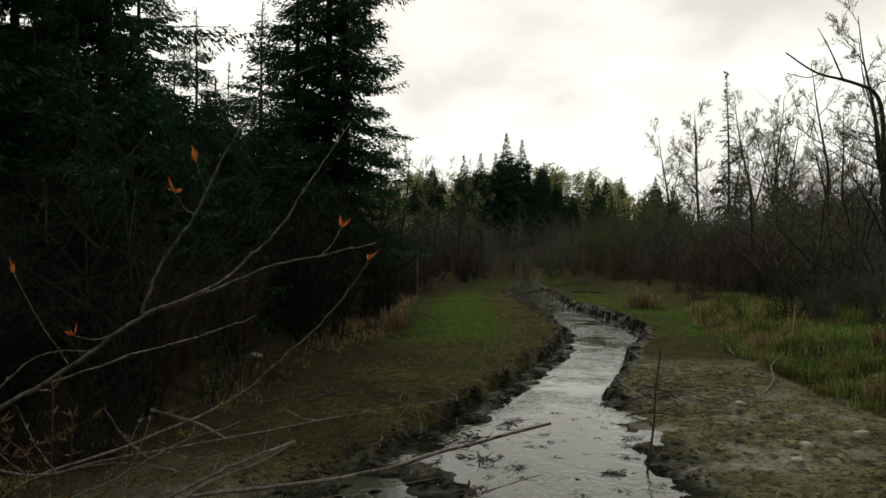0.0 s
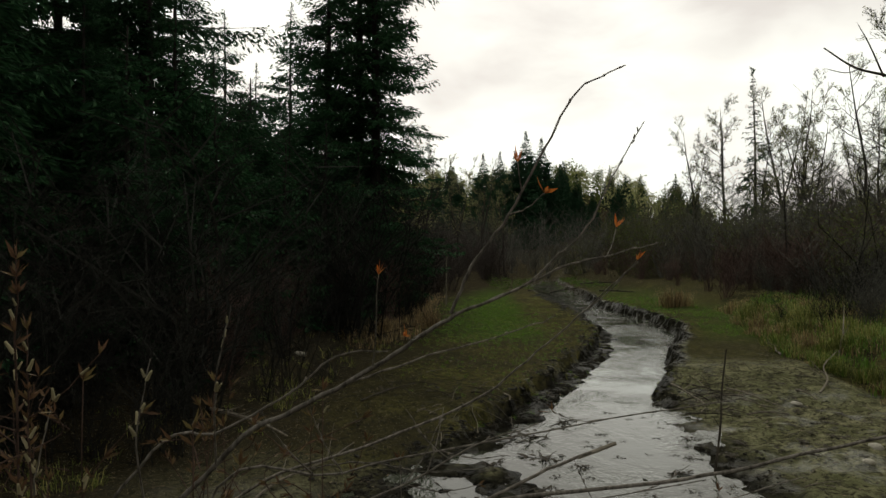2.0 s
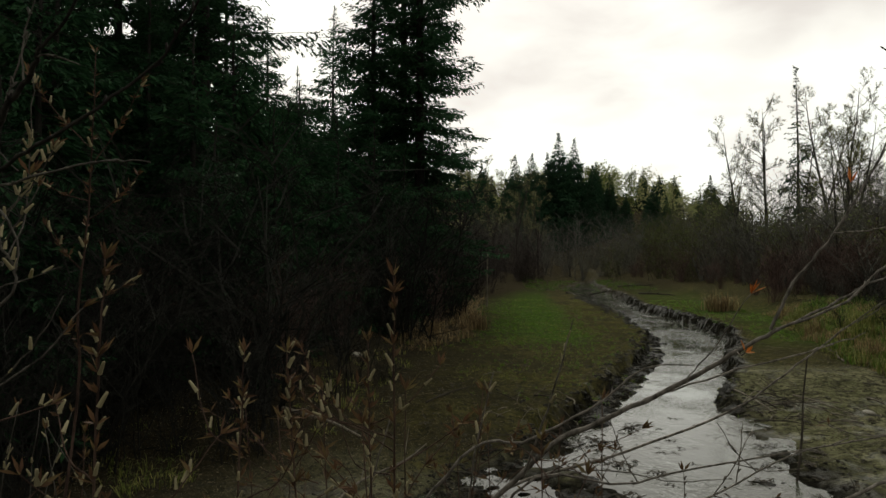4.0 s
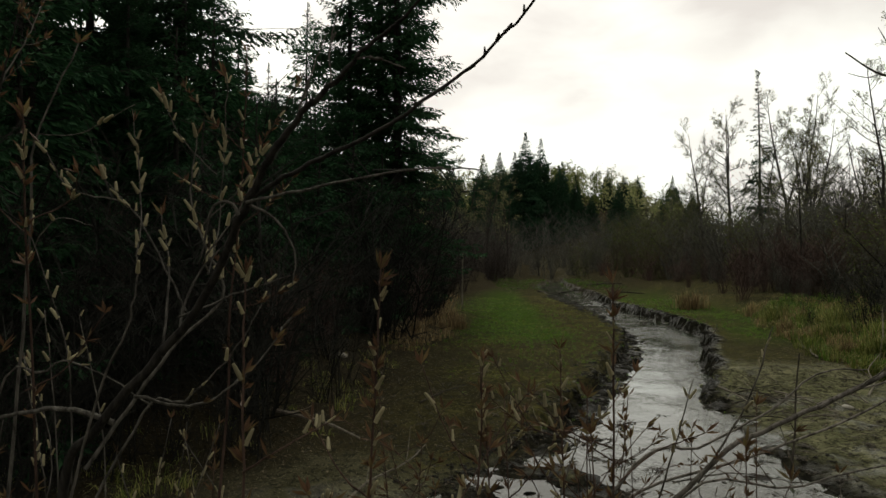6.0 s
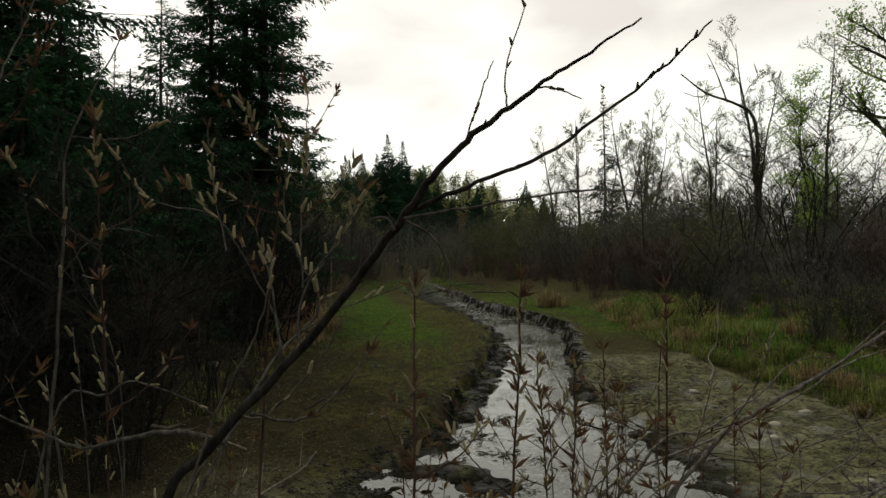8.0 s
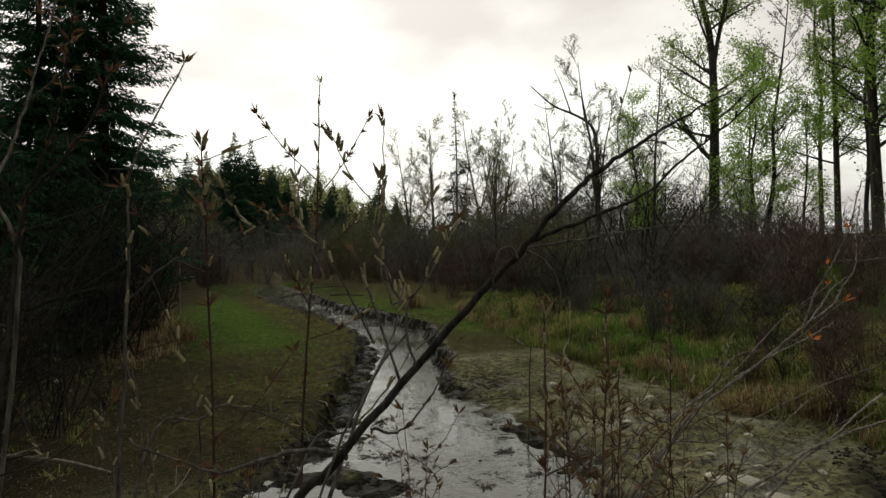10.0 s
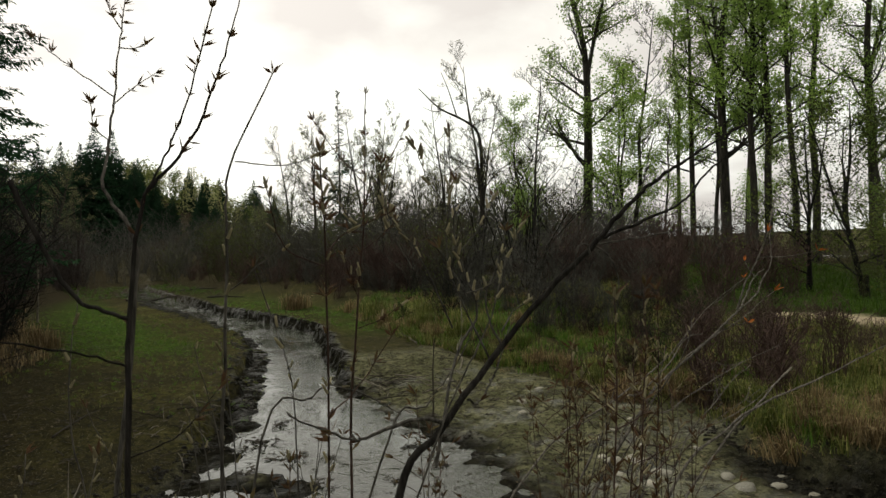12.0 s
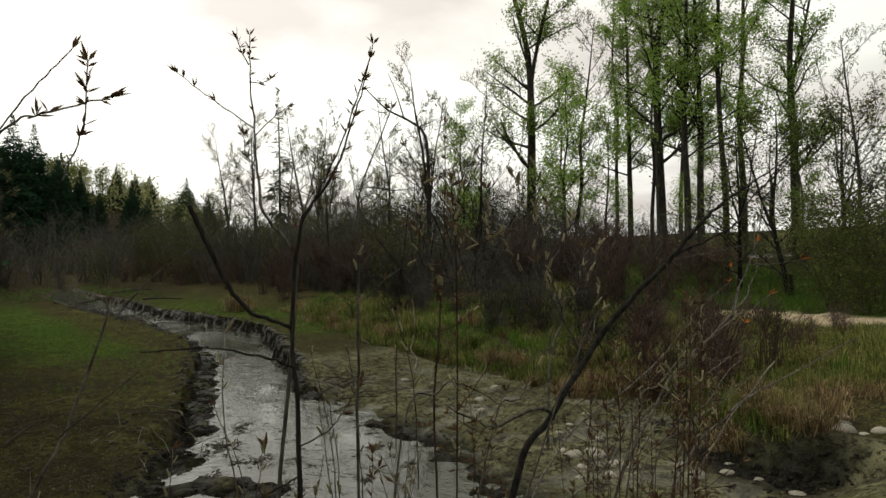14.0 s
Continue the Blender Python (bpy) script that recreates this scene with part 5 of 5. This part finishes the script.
def rosette(pen, p, d, n, size, slot):
    for _ in range(n):
        e = (d * R.uniform(0.4, 1.2) + Vector((R.uniform(-1, 1), R.uniform(-1, 1), R.uniform(-0.5, 0.8))) * 0.7).normalized()
        pen.leaf(p, e, rnd_dir(R, 0.8), size * R.uniform(0.6, 1.25), size * R.uniform(0.17, 0.25), slot, 0.15)


class Shrub:
    """A shrub whose stems, catkins and leaves are gathered part by part."""

    def __init__(self, name, at, label, bark):
        self.at = Vector(at)
        self.ob = thing(name, at, label, "shrub")
        self.stems, self.cat, self.leaves, self.bark = [], [], [], bark

    def stem(self, pts, r0, r1, cats=0, leaves=0, tip=0, leaf=0.022, catlen=0.0145, wobble=0.002, buds=0, bark=None):
        pts = [Vector(p) - self.at for p in pts]
        line = spline(pts, 6)
        wobble = min(wobble, 0.008 * (pts[-1] - pts[0]).length)
        line = [q + Vector((R.gauss(0, wobble), R.gauss(0, wobble), R.gauss(0, wobble))) * (0 < i < len(line) - 1) * 0.5 for i, q in enumerate(line)]
        pen = Pen()
        pen.tube(line, r0, r1, 6)
        n = len(line)

        def at(u):
            k = min(n - 2, int(u * (n - 1)))
            return line[k].lerp(line[k + 1], u * (n - 1) - k), (line[k + 1] - line[k]).normalized()
        for _ in range(buds):
            p, d = at(R.uniform(0.2, 1))
            e = (d + rnd_dir(R) * 0.7).normalized()
            pen.tube([p, p + e * 0.008], 0.0022, 0.001, 4)
        for _ in range(cats):
            p, d = at(R.uniform(0.45, 1.0))
            e = (d * 0.8 + rnd_dir(R, 0.5) * 0.6).normalized()
            c = Pen()
            catkin(c, p + e * 0.004, e, catlen * R.uniform(0.7, 1.4), 0)
            self.cat.append(c)
        for _ in range(leaves):
            p, d = at(R.uniform(0.35, 1.0))
            self.tuft(p, (d + rnd_dir(R) * 0.8).normalized(), 4, leaf)
        if tip:
            p, d = at(1.0)
            self.tuft(p, d, tip, leaf * 1.15)
        self.stems.append((pen, bark or self.bark))
        return line

    def tuft(self, p, d, n, size):
        t = Pen()
        rosette(t, p, d, n, size, 0)
        self.leaves.append(t)

    def done(self, leaf_mat=LEAF_RED):
        for pen, bark in self.stems:
            part("stem", pen, bark, self.ob, smooth=True)
        for pen in self.cat:
            part("catkin", pen, CATKIN, self.ob, smooth=True)
        for pen in self.leaves:
            part("leaf_tuft", pen, leaf_mat, self.ob)
        return self.ob


# the leaning willow passed first
s = Shrub("willow_shrub", (-1.25, 1.25, H(-1.25, 1.25)), "leaning bare willow with pale twigs and orange buds", STEM_WHIP)
F1 = (-0.346, 1.157, 1.882)
s.stem([(-1.25, 1.25, 0.45), (-1.0, 1.22, 1.3), (-0.731, 1.2, 1.648), (-0.617, 1.2, 1.718), (-0.486, 1.18, 1.792), (-0.408, 1.165, 1.845), F1], 0.005, 0.0032, buds=8)
s.stem([F1, (-0.252, 1.16, 1.92), (-0.198, 1.17, 1.964), (-0.145, 1.17, 2.017), (-0.093, 1.2, 2.11), (-0.042, 1.22, 2.191)], 0.0026, 0.0009, buds=9)
s.stem([F1, (-0.256, 1.19, 1.915), (-0.175, 1.22, 1.952), (-0.098, 1.25, 1.97), (-0.005, 1.27, 1.992)], 0.0026, 0.001, buds=6)
s.stem([(-0.36, 1.157, 1.88), (-0.327, 1.15, 1.955), (-0.271, 1.14, 2.033), (-0.215, 1.13, 2.135), (-0.162, 1.14, 2.223), (-0.089, 1.15, 2.264)], 0.0028, 0.0011, buds=10)
s.stem([(-1.2, 1.4, 0.45), (-1.05, 1.48, 1.2), (-0.809, 1.5, 1.472), (-0.559, 1.48, 1.574), (-0.33, 1.46, 1.674), (-0.235, 1.44, 1.747), (-0.12, 1.42, 1.851), (-0.024, 1.33, 1.959)], 0.0042, 0.001, buds=6)
s.stem([(-1.1, 1.2, 0.45), (-0.7, 1.18, 1.35), (-0.45, 1.14, 1.55), (-0.255, 1.12, 1.608), (-0.03, 1.09, 1.648), (0.141, 1.03, 1.71), (0.252, 0.98, 1.754)], 0.0045, 0.0018, buds=5)
s.stem([(-0.9, 1.15, 1.2), (-0.5, 1.14, 1.5), (-0.302, 1.13, 1.604), (-0.199, 1.13, 1.655), (-0.114, 1.13, 1.687)], 0.0034, 0.0022)
s.stem([(-0.98, 1.2, 1.5), (-0.836, 1.2, 1.666), (-0.75, 1.2, 1.68), (-0.626, 1.2, 1.746), (-0.55, 1.2, 1.807), (-0.465, 1.2, 1.815)], 0.003, 0.001, buds=4)
s.stem([(-0.55, 1.2, 1.755), (-0.399, 1.2, 1.807), (-0.267, 1.2, 1.845), (-0.192, 1.2, 1.873)], 0.002, 0.0008, buds=3)
s.stem([(-0.7, 1.49, 1.52), (-0.56, 1.5, 1.54), (-0.42, 1.5, 1.52), (-0.3, 1.5, 1.53)], 0.002, 0.0008)
s.stem([(-0.75, 1.2, 1.62), (-0.71, 1.1, 1.78), (-0.68, 1.08, 1.9)], 0.002, 0.0009, cats=5)
s.stem([(-0.85, 1.2, 1.5), (-0.83, 1.1, 1.68), (-0.8, 1.08, 1.82)], 0.002, 0.0009, cats=6)
s.stem([(-1.0, 1.2, 1.35), (-1.0, 1.12, 1.6), (-0.96, 1.1, 1.75)], 0.002, 0.0009, cats=6)
for p, q in (((-0.271, 1.14, 2.033), (-0.234, 0.985, 2.05)), ((-0.25, 1.14, 2.07), (-0.258, 1.116, 2.11)), ((-0.41, 1.165, 1.844), (-0.425, 1.087, 1.853)), ((-0.486, 1.18, 1.792), (-0.451, 0.996, 1.945)), ((-0.098, 1.25, 1.97), (-0.07, 1.3, 2.02)), ((-0.1, 1.4, 1.87), (-0.027, 1.33, 1.962))):
    s.stem([p, Vector(p).lerp(Vector(q), 0.5) + Vector((0, 0, -0.006)), q], 0.0013, 0.0007)
    s.tuft(Vector(q) - s.at, (Vector(q) - Vector(p)).normalized() + Vector((0.2, 0, 0.3)), 5, 0.024)
s.done(LEAF_ORANGE)

# the large dark willow in the middle of the walk
s = Shrub("willow_shrub", (-1.85, 0.98, H(-1.85, 0.98)), "large dark willow with catkins and long arching limbs", STEM_WILLOW)
s.stem([(-1.74, 1.0, 0.42), (-1.72, 0.97, 1.2), (-1.668, 0.9, 1.69), (-1.608, 0.875, 1.79), (-1.475, 0.85, 1.939), (-1.39, 0.775, 2.057), (-1.356, 0.75, 2.105), (-1.32, 0.73, 2.144), (-1.28, 0.71, 2.176), (-1.248, 0.69, 2.199), (-1.205, 0.67, 2.226), (-1.165, 0.64, 2.252)], 0.0078, 0.0009, buds=14, bark=STEM_DARK)
s.stem([(-1.378, 0.77, 2.07), (-1.32, 0.74, 2.095), (-1.238, 0.72, 2.129), (-1.153, 0.724, 2.187), (-1.102, 0.7, 2.23), (-1.062, 0.68, 2.271)], 0.0028, 0.0009, buds=12, bark=STEM_DARK)
s.stem([(-1.385, 0.765, 2.062), (-1.285, 0.73, 2.077), (-1.2, 0.71, 2.09), (-1.133, 0.69, 2.085)], 0.0017, 0.0007, buds=4)
s.stem([(-1.323, 0.73, 2.142), (-1.306, 0.73, 2.192), (-1.291, 0.73, 2.231)], 0.0011, 0.0006, buds=3)
s.stem([(-1.282, 0.71, 2.175), (-1.283, 0.71, 2.216), (-1.261, 0.71, 2.286)], 0.0011, 0.0006, buds=3)
s.stem([(-1.257, 0.693, 2.193), (-1.237, 0.69, 2.193), (-1.207, 0.69, 2.183)], 0.0011, 0.0006, buds=2)
s.stem([(-1.395, 0.772, 2.049), (-1.404, 0.77, 2.062), (-1.423, 0.77, 2.057), (-1.432, 0.77, 2.018), (-1.438, 0.77, 1.995)], 0.0022, 0.0007)
s.stem([(-1.385, 0.772, 2.06), (-1.354, 0.77, 2.044), (-1.333, 0.77, 2.007), (-1.336, 0.77, 1.974)], 0.0018, 0.0007)
s.stem([(-1.59, 0.88, 1.795), (-1.645, 0.87, 1.815), (-1.715, 0.87, 1.806), (-1.753, 0.87, 1.804), (-1.84, 0.87, 1.848)], 0.004, 0.0012, buds=5, leaves=3)
s.stem([(-1.56, 0.87, 1.83), (-1.5, 0.92, 1.81), (-1.44, 0.95, 1.85), (-1.39, 0.97, 1.92)], 0.0022, 0.0009, buds=4, leaves=4, tip=4)
s.stem([(-1.5, 0.86, 1.905), (-1.5, 0.9, 1.97), (-1.46, 0.92, 2.03), (-1.43, 0.93, 2.09)], 0.002, 0.0008, cats=4, tip=5)
s.stem([(-1.52, 0.86, 1.88), (-1.54, 0.92, 1.99), (-1.56, 0.94, 2.06)], 0.002, 0.0008, cats=5, tip=5)
s.stem([(-1.62, 0.87, 1.74), (-1.54, 0.93, 1.88), (-1.478, 0.95, 1.952), (-1.504, 0.95, 2.015), (-1.524, 0.95, 2.082), (-1.517, 0.95, 2.169)], 0.00275, 0.00091, cats=13, tip=4)
s.stem([(-1.5, 0.95, 1.985), (-1.484, 0.9, 2.004), (-1.447, 0.9, 2.054), (-1.42, 0.9, 2.104)], 0.00138, 0.0007, cats=8, tip=4)
s.stem([(-1.53, 0.95, 1.93), (-1.587, 0.95, 2.042), (-1.65, 0.95, 2.114)], 0.00165, 0.0007, cats=10, tip=5)
s.stem([(-1.6, 0.96, 2.03), (-1.62, 1.0, 2.1), (-1.631, 1.0, 2.2)], 0.0011, 0.0007, cats=9, tip=4)
s.stem([(-1.5, 0.86, 1.93), (-1.435, 0.9, 1.959), (-1.373, 0.9, 1.98)], 0.00138, 0.0007, cats=2)
s.stem([(-1.72, 0.97, 1.55), (-1.613, 1.0, 1.779), (-1.552, 1.0, 1.798), (-1.484, 1.0, 1.865), (-1.442, 1.0, 1.935)], 0.0022, 0.00084, cats=3)
s.stem([(-1.9, 1.0, 0.5), (-1.87, 1.08, 1.6), (-1.852, 1.1, 2.037), (-1.846, 1.1, 2.19), (-1.775, 1.1, 2.35)], 0.0033, 0.00112, tip=5, cats=3)
s.stem([(-1.95, 1.0, 0.5), (-1.85, 1.0, 1.7), (-1.756, 1.0, 1.839), (-1.692, 1.0, 1.841), (-1.6, 1.0, 1.79)], 0.0022, 0.00091, cats=3)
s.stem([(-1.5, 0.95, 1.98), (-1.505, 1.0, 2.05), (-1.498, 1.0, 2.142), (-1.495, 1.0, 2.264)], 0.00138, 0.0007, cats=12, tip=4)
s.stem([(-1.51, 0.96, 2.05), (-1.46, 0.96, 2.1), (-1.43, 0.96, 2.15)], 0.0011, 0.0007, cats=7, tip=3)
s.stem([(-1.5, 0.98, 2.12), (-1.55, 0.98, 2.17), (-1.58, 0.98, 2.23)], 0.0011, 0.0007, cats=7, tip=3)
s.stem([(-1.62, 0.95, 2.08), (-1.7, 0.96, 2.1), (-1.74, 0.96, 2.16)], 0.0011, 0.0007, cats=6, tip=3)
s.stem([(-1.85, 1.09, 2.0), (-1.78, 1.05, 2.06), (-1.69, 1.0, 2.05)], 0.0011, 0.0007, cats=1)
s.stem([(-1.84, 1.09, 2.2), (-1.76, 1.08, 2.2), (-1.66, 1.06, 2.24)], 0.0011, 0.0007, cats=2)
s.stem([(-1.68, 0.9, 1.6), (-1.6, 0.86, 1.83), (-1.55, 0.84, 1.93), (-1.53, 0.82, 2.02)], 0.00193, 0.00084, cats=4)
for i in range(16):
    x, z = R.uniform(-2.15, -1.5), R.uniform(1.6, 2.05)
    y = R.uniform(1.05, 1.35)
    s.stem([(x, y, z - 0.35), (x + R.uniform(-.04, .04), y, z - 0.15), (x + R.uniform(-.08, .08), y, z + 0.03)], 0.00138, 0.0007, cats=R.randrange(3, 8), tip=R.choice((0, 3, 4)))
s.done()

# twiggy shrub of thin grey whips
s = Shrub("twiggy_shrub", (-0.95, 1.3, H(-0.95, 1.3)), "twiggy shrub with thin grey whips and dry stems", STEM_WHIP)
base = (-0.95, 1.3, 0.45)
for pts, r in (([(-0.8, 1.25, 1.5), (-0.55, 1.25, 1.6), (-0.2, 1.3, 1.66), (0.15, 1.3, 1.72)], 0.003),
               ([(-0.6, 1.3, 1.4), (-0.3, 1.3, 1.5), (0.1, 1.35, 1.56)], 0.0025), ([(-0.65, 1.2, 1.4), (-0.4, 1.2, 1.62), (-0.22, 1.2, 1.7)], 0.0025), ([(-0.7, 1.3, 1.35), (-0.35, 1.35, 1.45), (0.05, 1.4, 1.48), (0.3, 1.4, 1.55)], 0.0025)):
    line = s.stem([base] + pts, r, 0.0009, buds=8)
    for _ in range(4):
        p = line[R.randrange(9, len(line) - 2)] + s.at
        q = Vector((R.uniform(-.1, .14), R.uniform(-.05, .05), R.uniform(-0.02, .13)))
        s.stem([p, p + q * 0.5 + Vector((0, 0, -0.01)), p + q], 0.0012, 0.0006, buds=3, tip=R.choice((0, 0, 3)))
s.done()
dry = Pen()
dry.tube([(-0.17, 1.13, 1.666), (-0.14, 1.13, 1.677), (-0.112, 1.13, 1.688)], 0.0034, 0.003, 6)
tagged(part("broken_twig", dry, BARK_PALE), "broken pale end of a dry twig", "twig")

# upright young shoots with catkins and reddish leaves
SHOOTS = ((-1.377, .741, 1.985, 6), (-1.243, .79, 1.99, 6), (-0.942, .995, 1.967, 5), (-1.126, .911, 1.868, 5), (-1.125, 1.08, 1.844, 5), (-1.76, .95, 2.2, 6), (-1.0, 1.1, 1.86, 5))
for x, y, z, n in SHOOTS:
    g0 = H(x, y)
    dx = R.uniform(-.05, .05)
    s = Shrub("young_shoot", (x + dx, y + 0.05, g0), "upright brown shoot with catkins and reddish young leaves", STEM_SHOOT)
    line = s.stem([(x + dx, y + 0.05, g0 - 0.05), (x + dx * 0.8, y + 0.03, (g0 + z) / 2), (x + dx * 0.3, y, z - 0.2), (x, y, z)], 0.00248, 0.00098, cats=14, leaves=17, tip=7, leaf=0.023)
    for _ in range(3):
        zz = z - R.uniform(0.12, 0.4)
        d = R.choice((-1, 1)) * R.uniform(0.06, 0.14)
        s.stem([(x + dx * 0.3, y, zz), (x + d * 0.5, y + R.uniform(-.03, .03), zz + 0.03), (x + d, y + R.uniform(-.05, .05), zz + R.uniform(0.04, 0.13))], 0.00121, 0.0007, cats=3, leaves=1, tip=4, leaf=0.02)
    s.done()
for i in range(40):
    x, y = R.uniform(-2.2, -0.6), R.uniform(0.9, 1.5)
    z = R.uniform(1.4, 1.82) - 0.12 * (y - 0.9)
    g0 = H(x, y)
    s = Shrub("young_shoot", (x, y, g0), "short reddish shoot with opening leaves", STEM_SHOOT)
    s.stem([(x, y, g0 - 0.05), (x + R.uniform(-.03, .03), y, (g0 + z) / 2), (x + R.uniform(-.05, .05), y, z)], 0.0022, 0.00091, cats=2, leaves=12, tip=7, leaf=0.024)
    s.stem([(x, y, z - 0.25), (x + R.uniform(-.08, .08), y, z - 0.15), (x + R.uniform(-.12, .12), y, z - 0.05)], 0.0011, 0.0007, leaves=3, tip=6, leaf=0.023)
    for _ in range(3):
        zz, dd = z - R.uniform(0.05, 0.4), R.choice((-1, 1)) * R.uniform(0.04, 0.13)
        s.stem([(x, y, zz), (x + dd * 0.6, y + R.uniform(-.04, .04), zz + 0.03), (x + dd, y + R.uniform(-.06, .06), zz + R.uniform(0.04, 0.12))], 0.0011, 0.0007, leaves=1, tip=4, leaf=0.022)
    s.done()

# the tall shoots that stand against the sky
s = Shrub("tall_shoot", (-1.66, 1.06, H(-1.66, 1.06)), "tall forked shoot with small leaves at its tips", STEM_SHOOT)
s.stem([(-1.66, 1.06, 0.42), (-1.585, 1.222, 1.606), (-1.569, 1.222, 1.899), (-1.550, 1.222, 2.111), (-1.541, 1.222, 2.374)], 0.0033, 0.00091, leaves=16, tip=7, cats=6, leaf=0.017)
for a, b in (((-1.543, 1.222, 2.192), (-1.653, 1.222, 2.309)), ((-1.543, 1.222, 2.168), (-1.449, 1.222, 2.318)), ((-1.550, 1.222, 2.098), (-1.656, 1.210, 2.145)), ((-1.552, 1.222, 2.063), (-1.456, 1.222, 2.145)), ((-1.562, 1.222, 1.969), (-1.609, 1.187, 2.051)), ((-1.564, 1.222, 1.910), (-1.456, 1.222, 1.957))):
    s.stem([a, (Vector(a) + Vector(b)) / 2 + Vector((0, 0, -0.008)), b], 0.00121, 0.0007, leaves=6, tip=5, cats=3, leaf=0.017)
s.done(LEAF_RED)
s = Shrub("tall_shoot", (-2.0, 1.0, H(-2.0, 1.0)), "dark upright stem forking high with leaf tufts", STEM_DARK)
s.stem([(-2.02, 1.0, 0.42), (-2.01, 1.02, 1.4), (-2.0, 1.045, 1.826), (-1.992, 1.075, 1.967), (-1.976, 1.075, 2.125), (-1.927, 1.075, 2.197), (-1.889, 1.077, 2.268), (-1.861, 1.07, 2.357), (-1.837, 1.066, 2.449)], 0.0048, 0.0008, leaves=12, tip=8, leaf=0.02)
s.stem([(-1.978, 1.07, 2.129), (-1.951, 1.05, 2.192), (-1.927, 1.02, 2.268), (-1.903, 0.976, 2.389)], 0.0018, 0.0009, leaves=9, tip=7, leaf=0.018)
s.stem([(-1.993, 1.075, 1.967), (-2.049, 1.1, 1.991), (-2.082, 1.124, 2.042), (-2.111, 1.13, 2.109), (-2.13, 1.14, 2.16)], 0.003, 0.0042)
s.stem([(-1.995, 1.06, 1.9), (-2.06, 1.03, 1.93), (-2.15, 1.0, 1.955), (-2.24, 1.0, 1.96)], 0.0018, 0.0008, buds=4)
s.stem([(-2.0, 1.05, 1.78), (-1.93, 1.06, 1.8), (-1.87, 1.07, 1.86)], 0.0014, 0.0007, leaves=3, tip=4)
s.stem([(-2.0, 1.04, 1.74), (-2.08, 1.02, 1.73), (-2.2, 1.0, 1.75)], 0.0014, 0.0007, buds=3)
s.done(LEAF_RED)
s = Shrub("tall_shoot", (-2.06, 1.12, H(-2.06, 1.12)), "pale slender shoot with spreading leafy side twigs", STEM_WILLOW)
s.stem([(-2.06, 1.12, 0.42), (-2.03, 1.1, 1.4), (-1.985, 1.085, 1.97), (-1.988, 1.08, 2.082), (-2.018, 1.12, 2.152), (-2.003, 1.18, 2.24), (-1.99, 1.22, 2.324), (-1.978, 1.26, 2.403), (-1.963, 1.295, 2.501)], 0.004, 0.0009, leaves=7, tip=6, leaf=0.018)
for pts in ([(-1.99, 1.22, 2.309), (-2.052, 1.26, 2.362), (-2.097, 1.297, 2.407)], [(-1.98, 1.26, 2.402), (-1.958, 1.26, 2.404), (-1.939, 1.26, 2.414)], [(-1.997, 1.2, 2.291), (-1.967, 1.2, 2.323), (-1.934, 1.2, 2.351)], [(-1.972, 1.28, 2.44), (-1.985, 1.28, 2.46), (-1.995, 1.28, 2.485)], [(-2.005, 1.17, 2.23), (-2.025, 1.17, 2.25), (-2.03, 1.17, 2.285)]):
    s.stem(pts, 0.0012, 0.0006, tip=6, leaves=3, leaf=0.018)
s.done(LEAF_RED)
s = Shrub("willow_shrub", (-2.6, 1.05, H(-2.6, 1.05)), "thin arching willow twigs with tufts of small leaves", STEM_WILLOW)
s.stem([(-2.6, 1.05, 0.42), (-2.5, 0.95, 1.8), (-2.43, 0.9, 2.12), (-2.392, 0.9, 2.206), (-2.357, 0.9, 2.228), (-2.291, 0.9, 2.256)], 0.00193, 0.00084, tip=5, leaves=10, leaf=0.017)
s.stem([(-2.4, 0.9, 2.2), (-2.36, 0.9, 2.26), (-2.33, 0.9, 2.3)], 0.00094, 0.00063, tip=4, leaf=0.017)
s.stem([(-2.34, 0.9, 2.16), (-2.32, 0.9, 2.22), (-2.315, 0.9, 2.29)], 0.00094, 0.00063, tip=5, leaves=8, leaf=0.017)
s.stem([(-2.5, 1.0, 1.5), (-2.36, 1.0, 1.8), (-2.319, 1.0, 1.886), (-2.278, 1.0, 2.006), (-2.291, 1.0, 2.037)], 0.0022, 0.00105)
s.stem([(-2.33, 1.0, 1.87), (-2.3, 0.95, 1.91), (-2.26, 0.92, 1.95)], 0.0011, 0.0007)
s.stem([(-2.27, 0.98, 2.01), (-2.24, 0.96, 2.05), (-2.19, 0.95, 2.09)], 0.0011, 0.0007)
s.done(LEAF_RED)
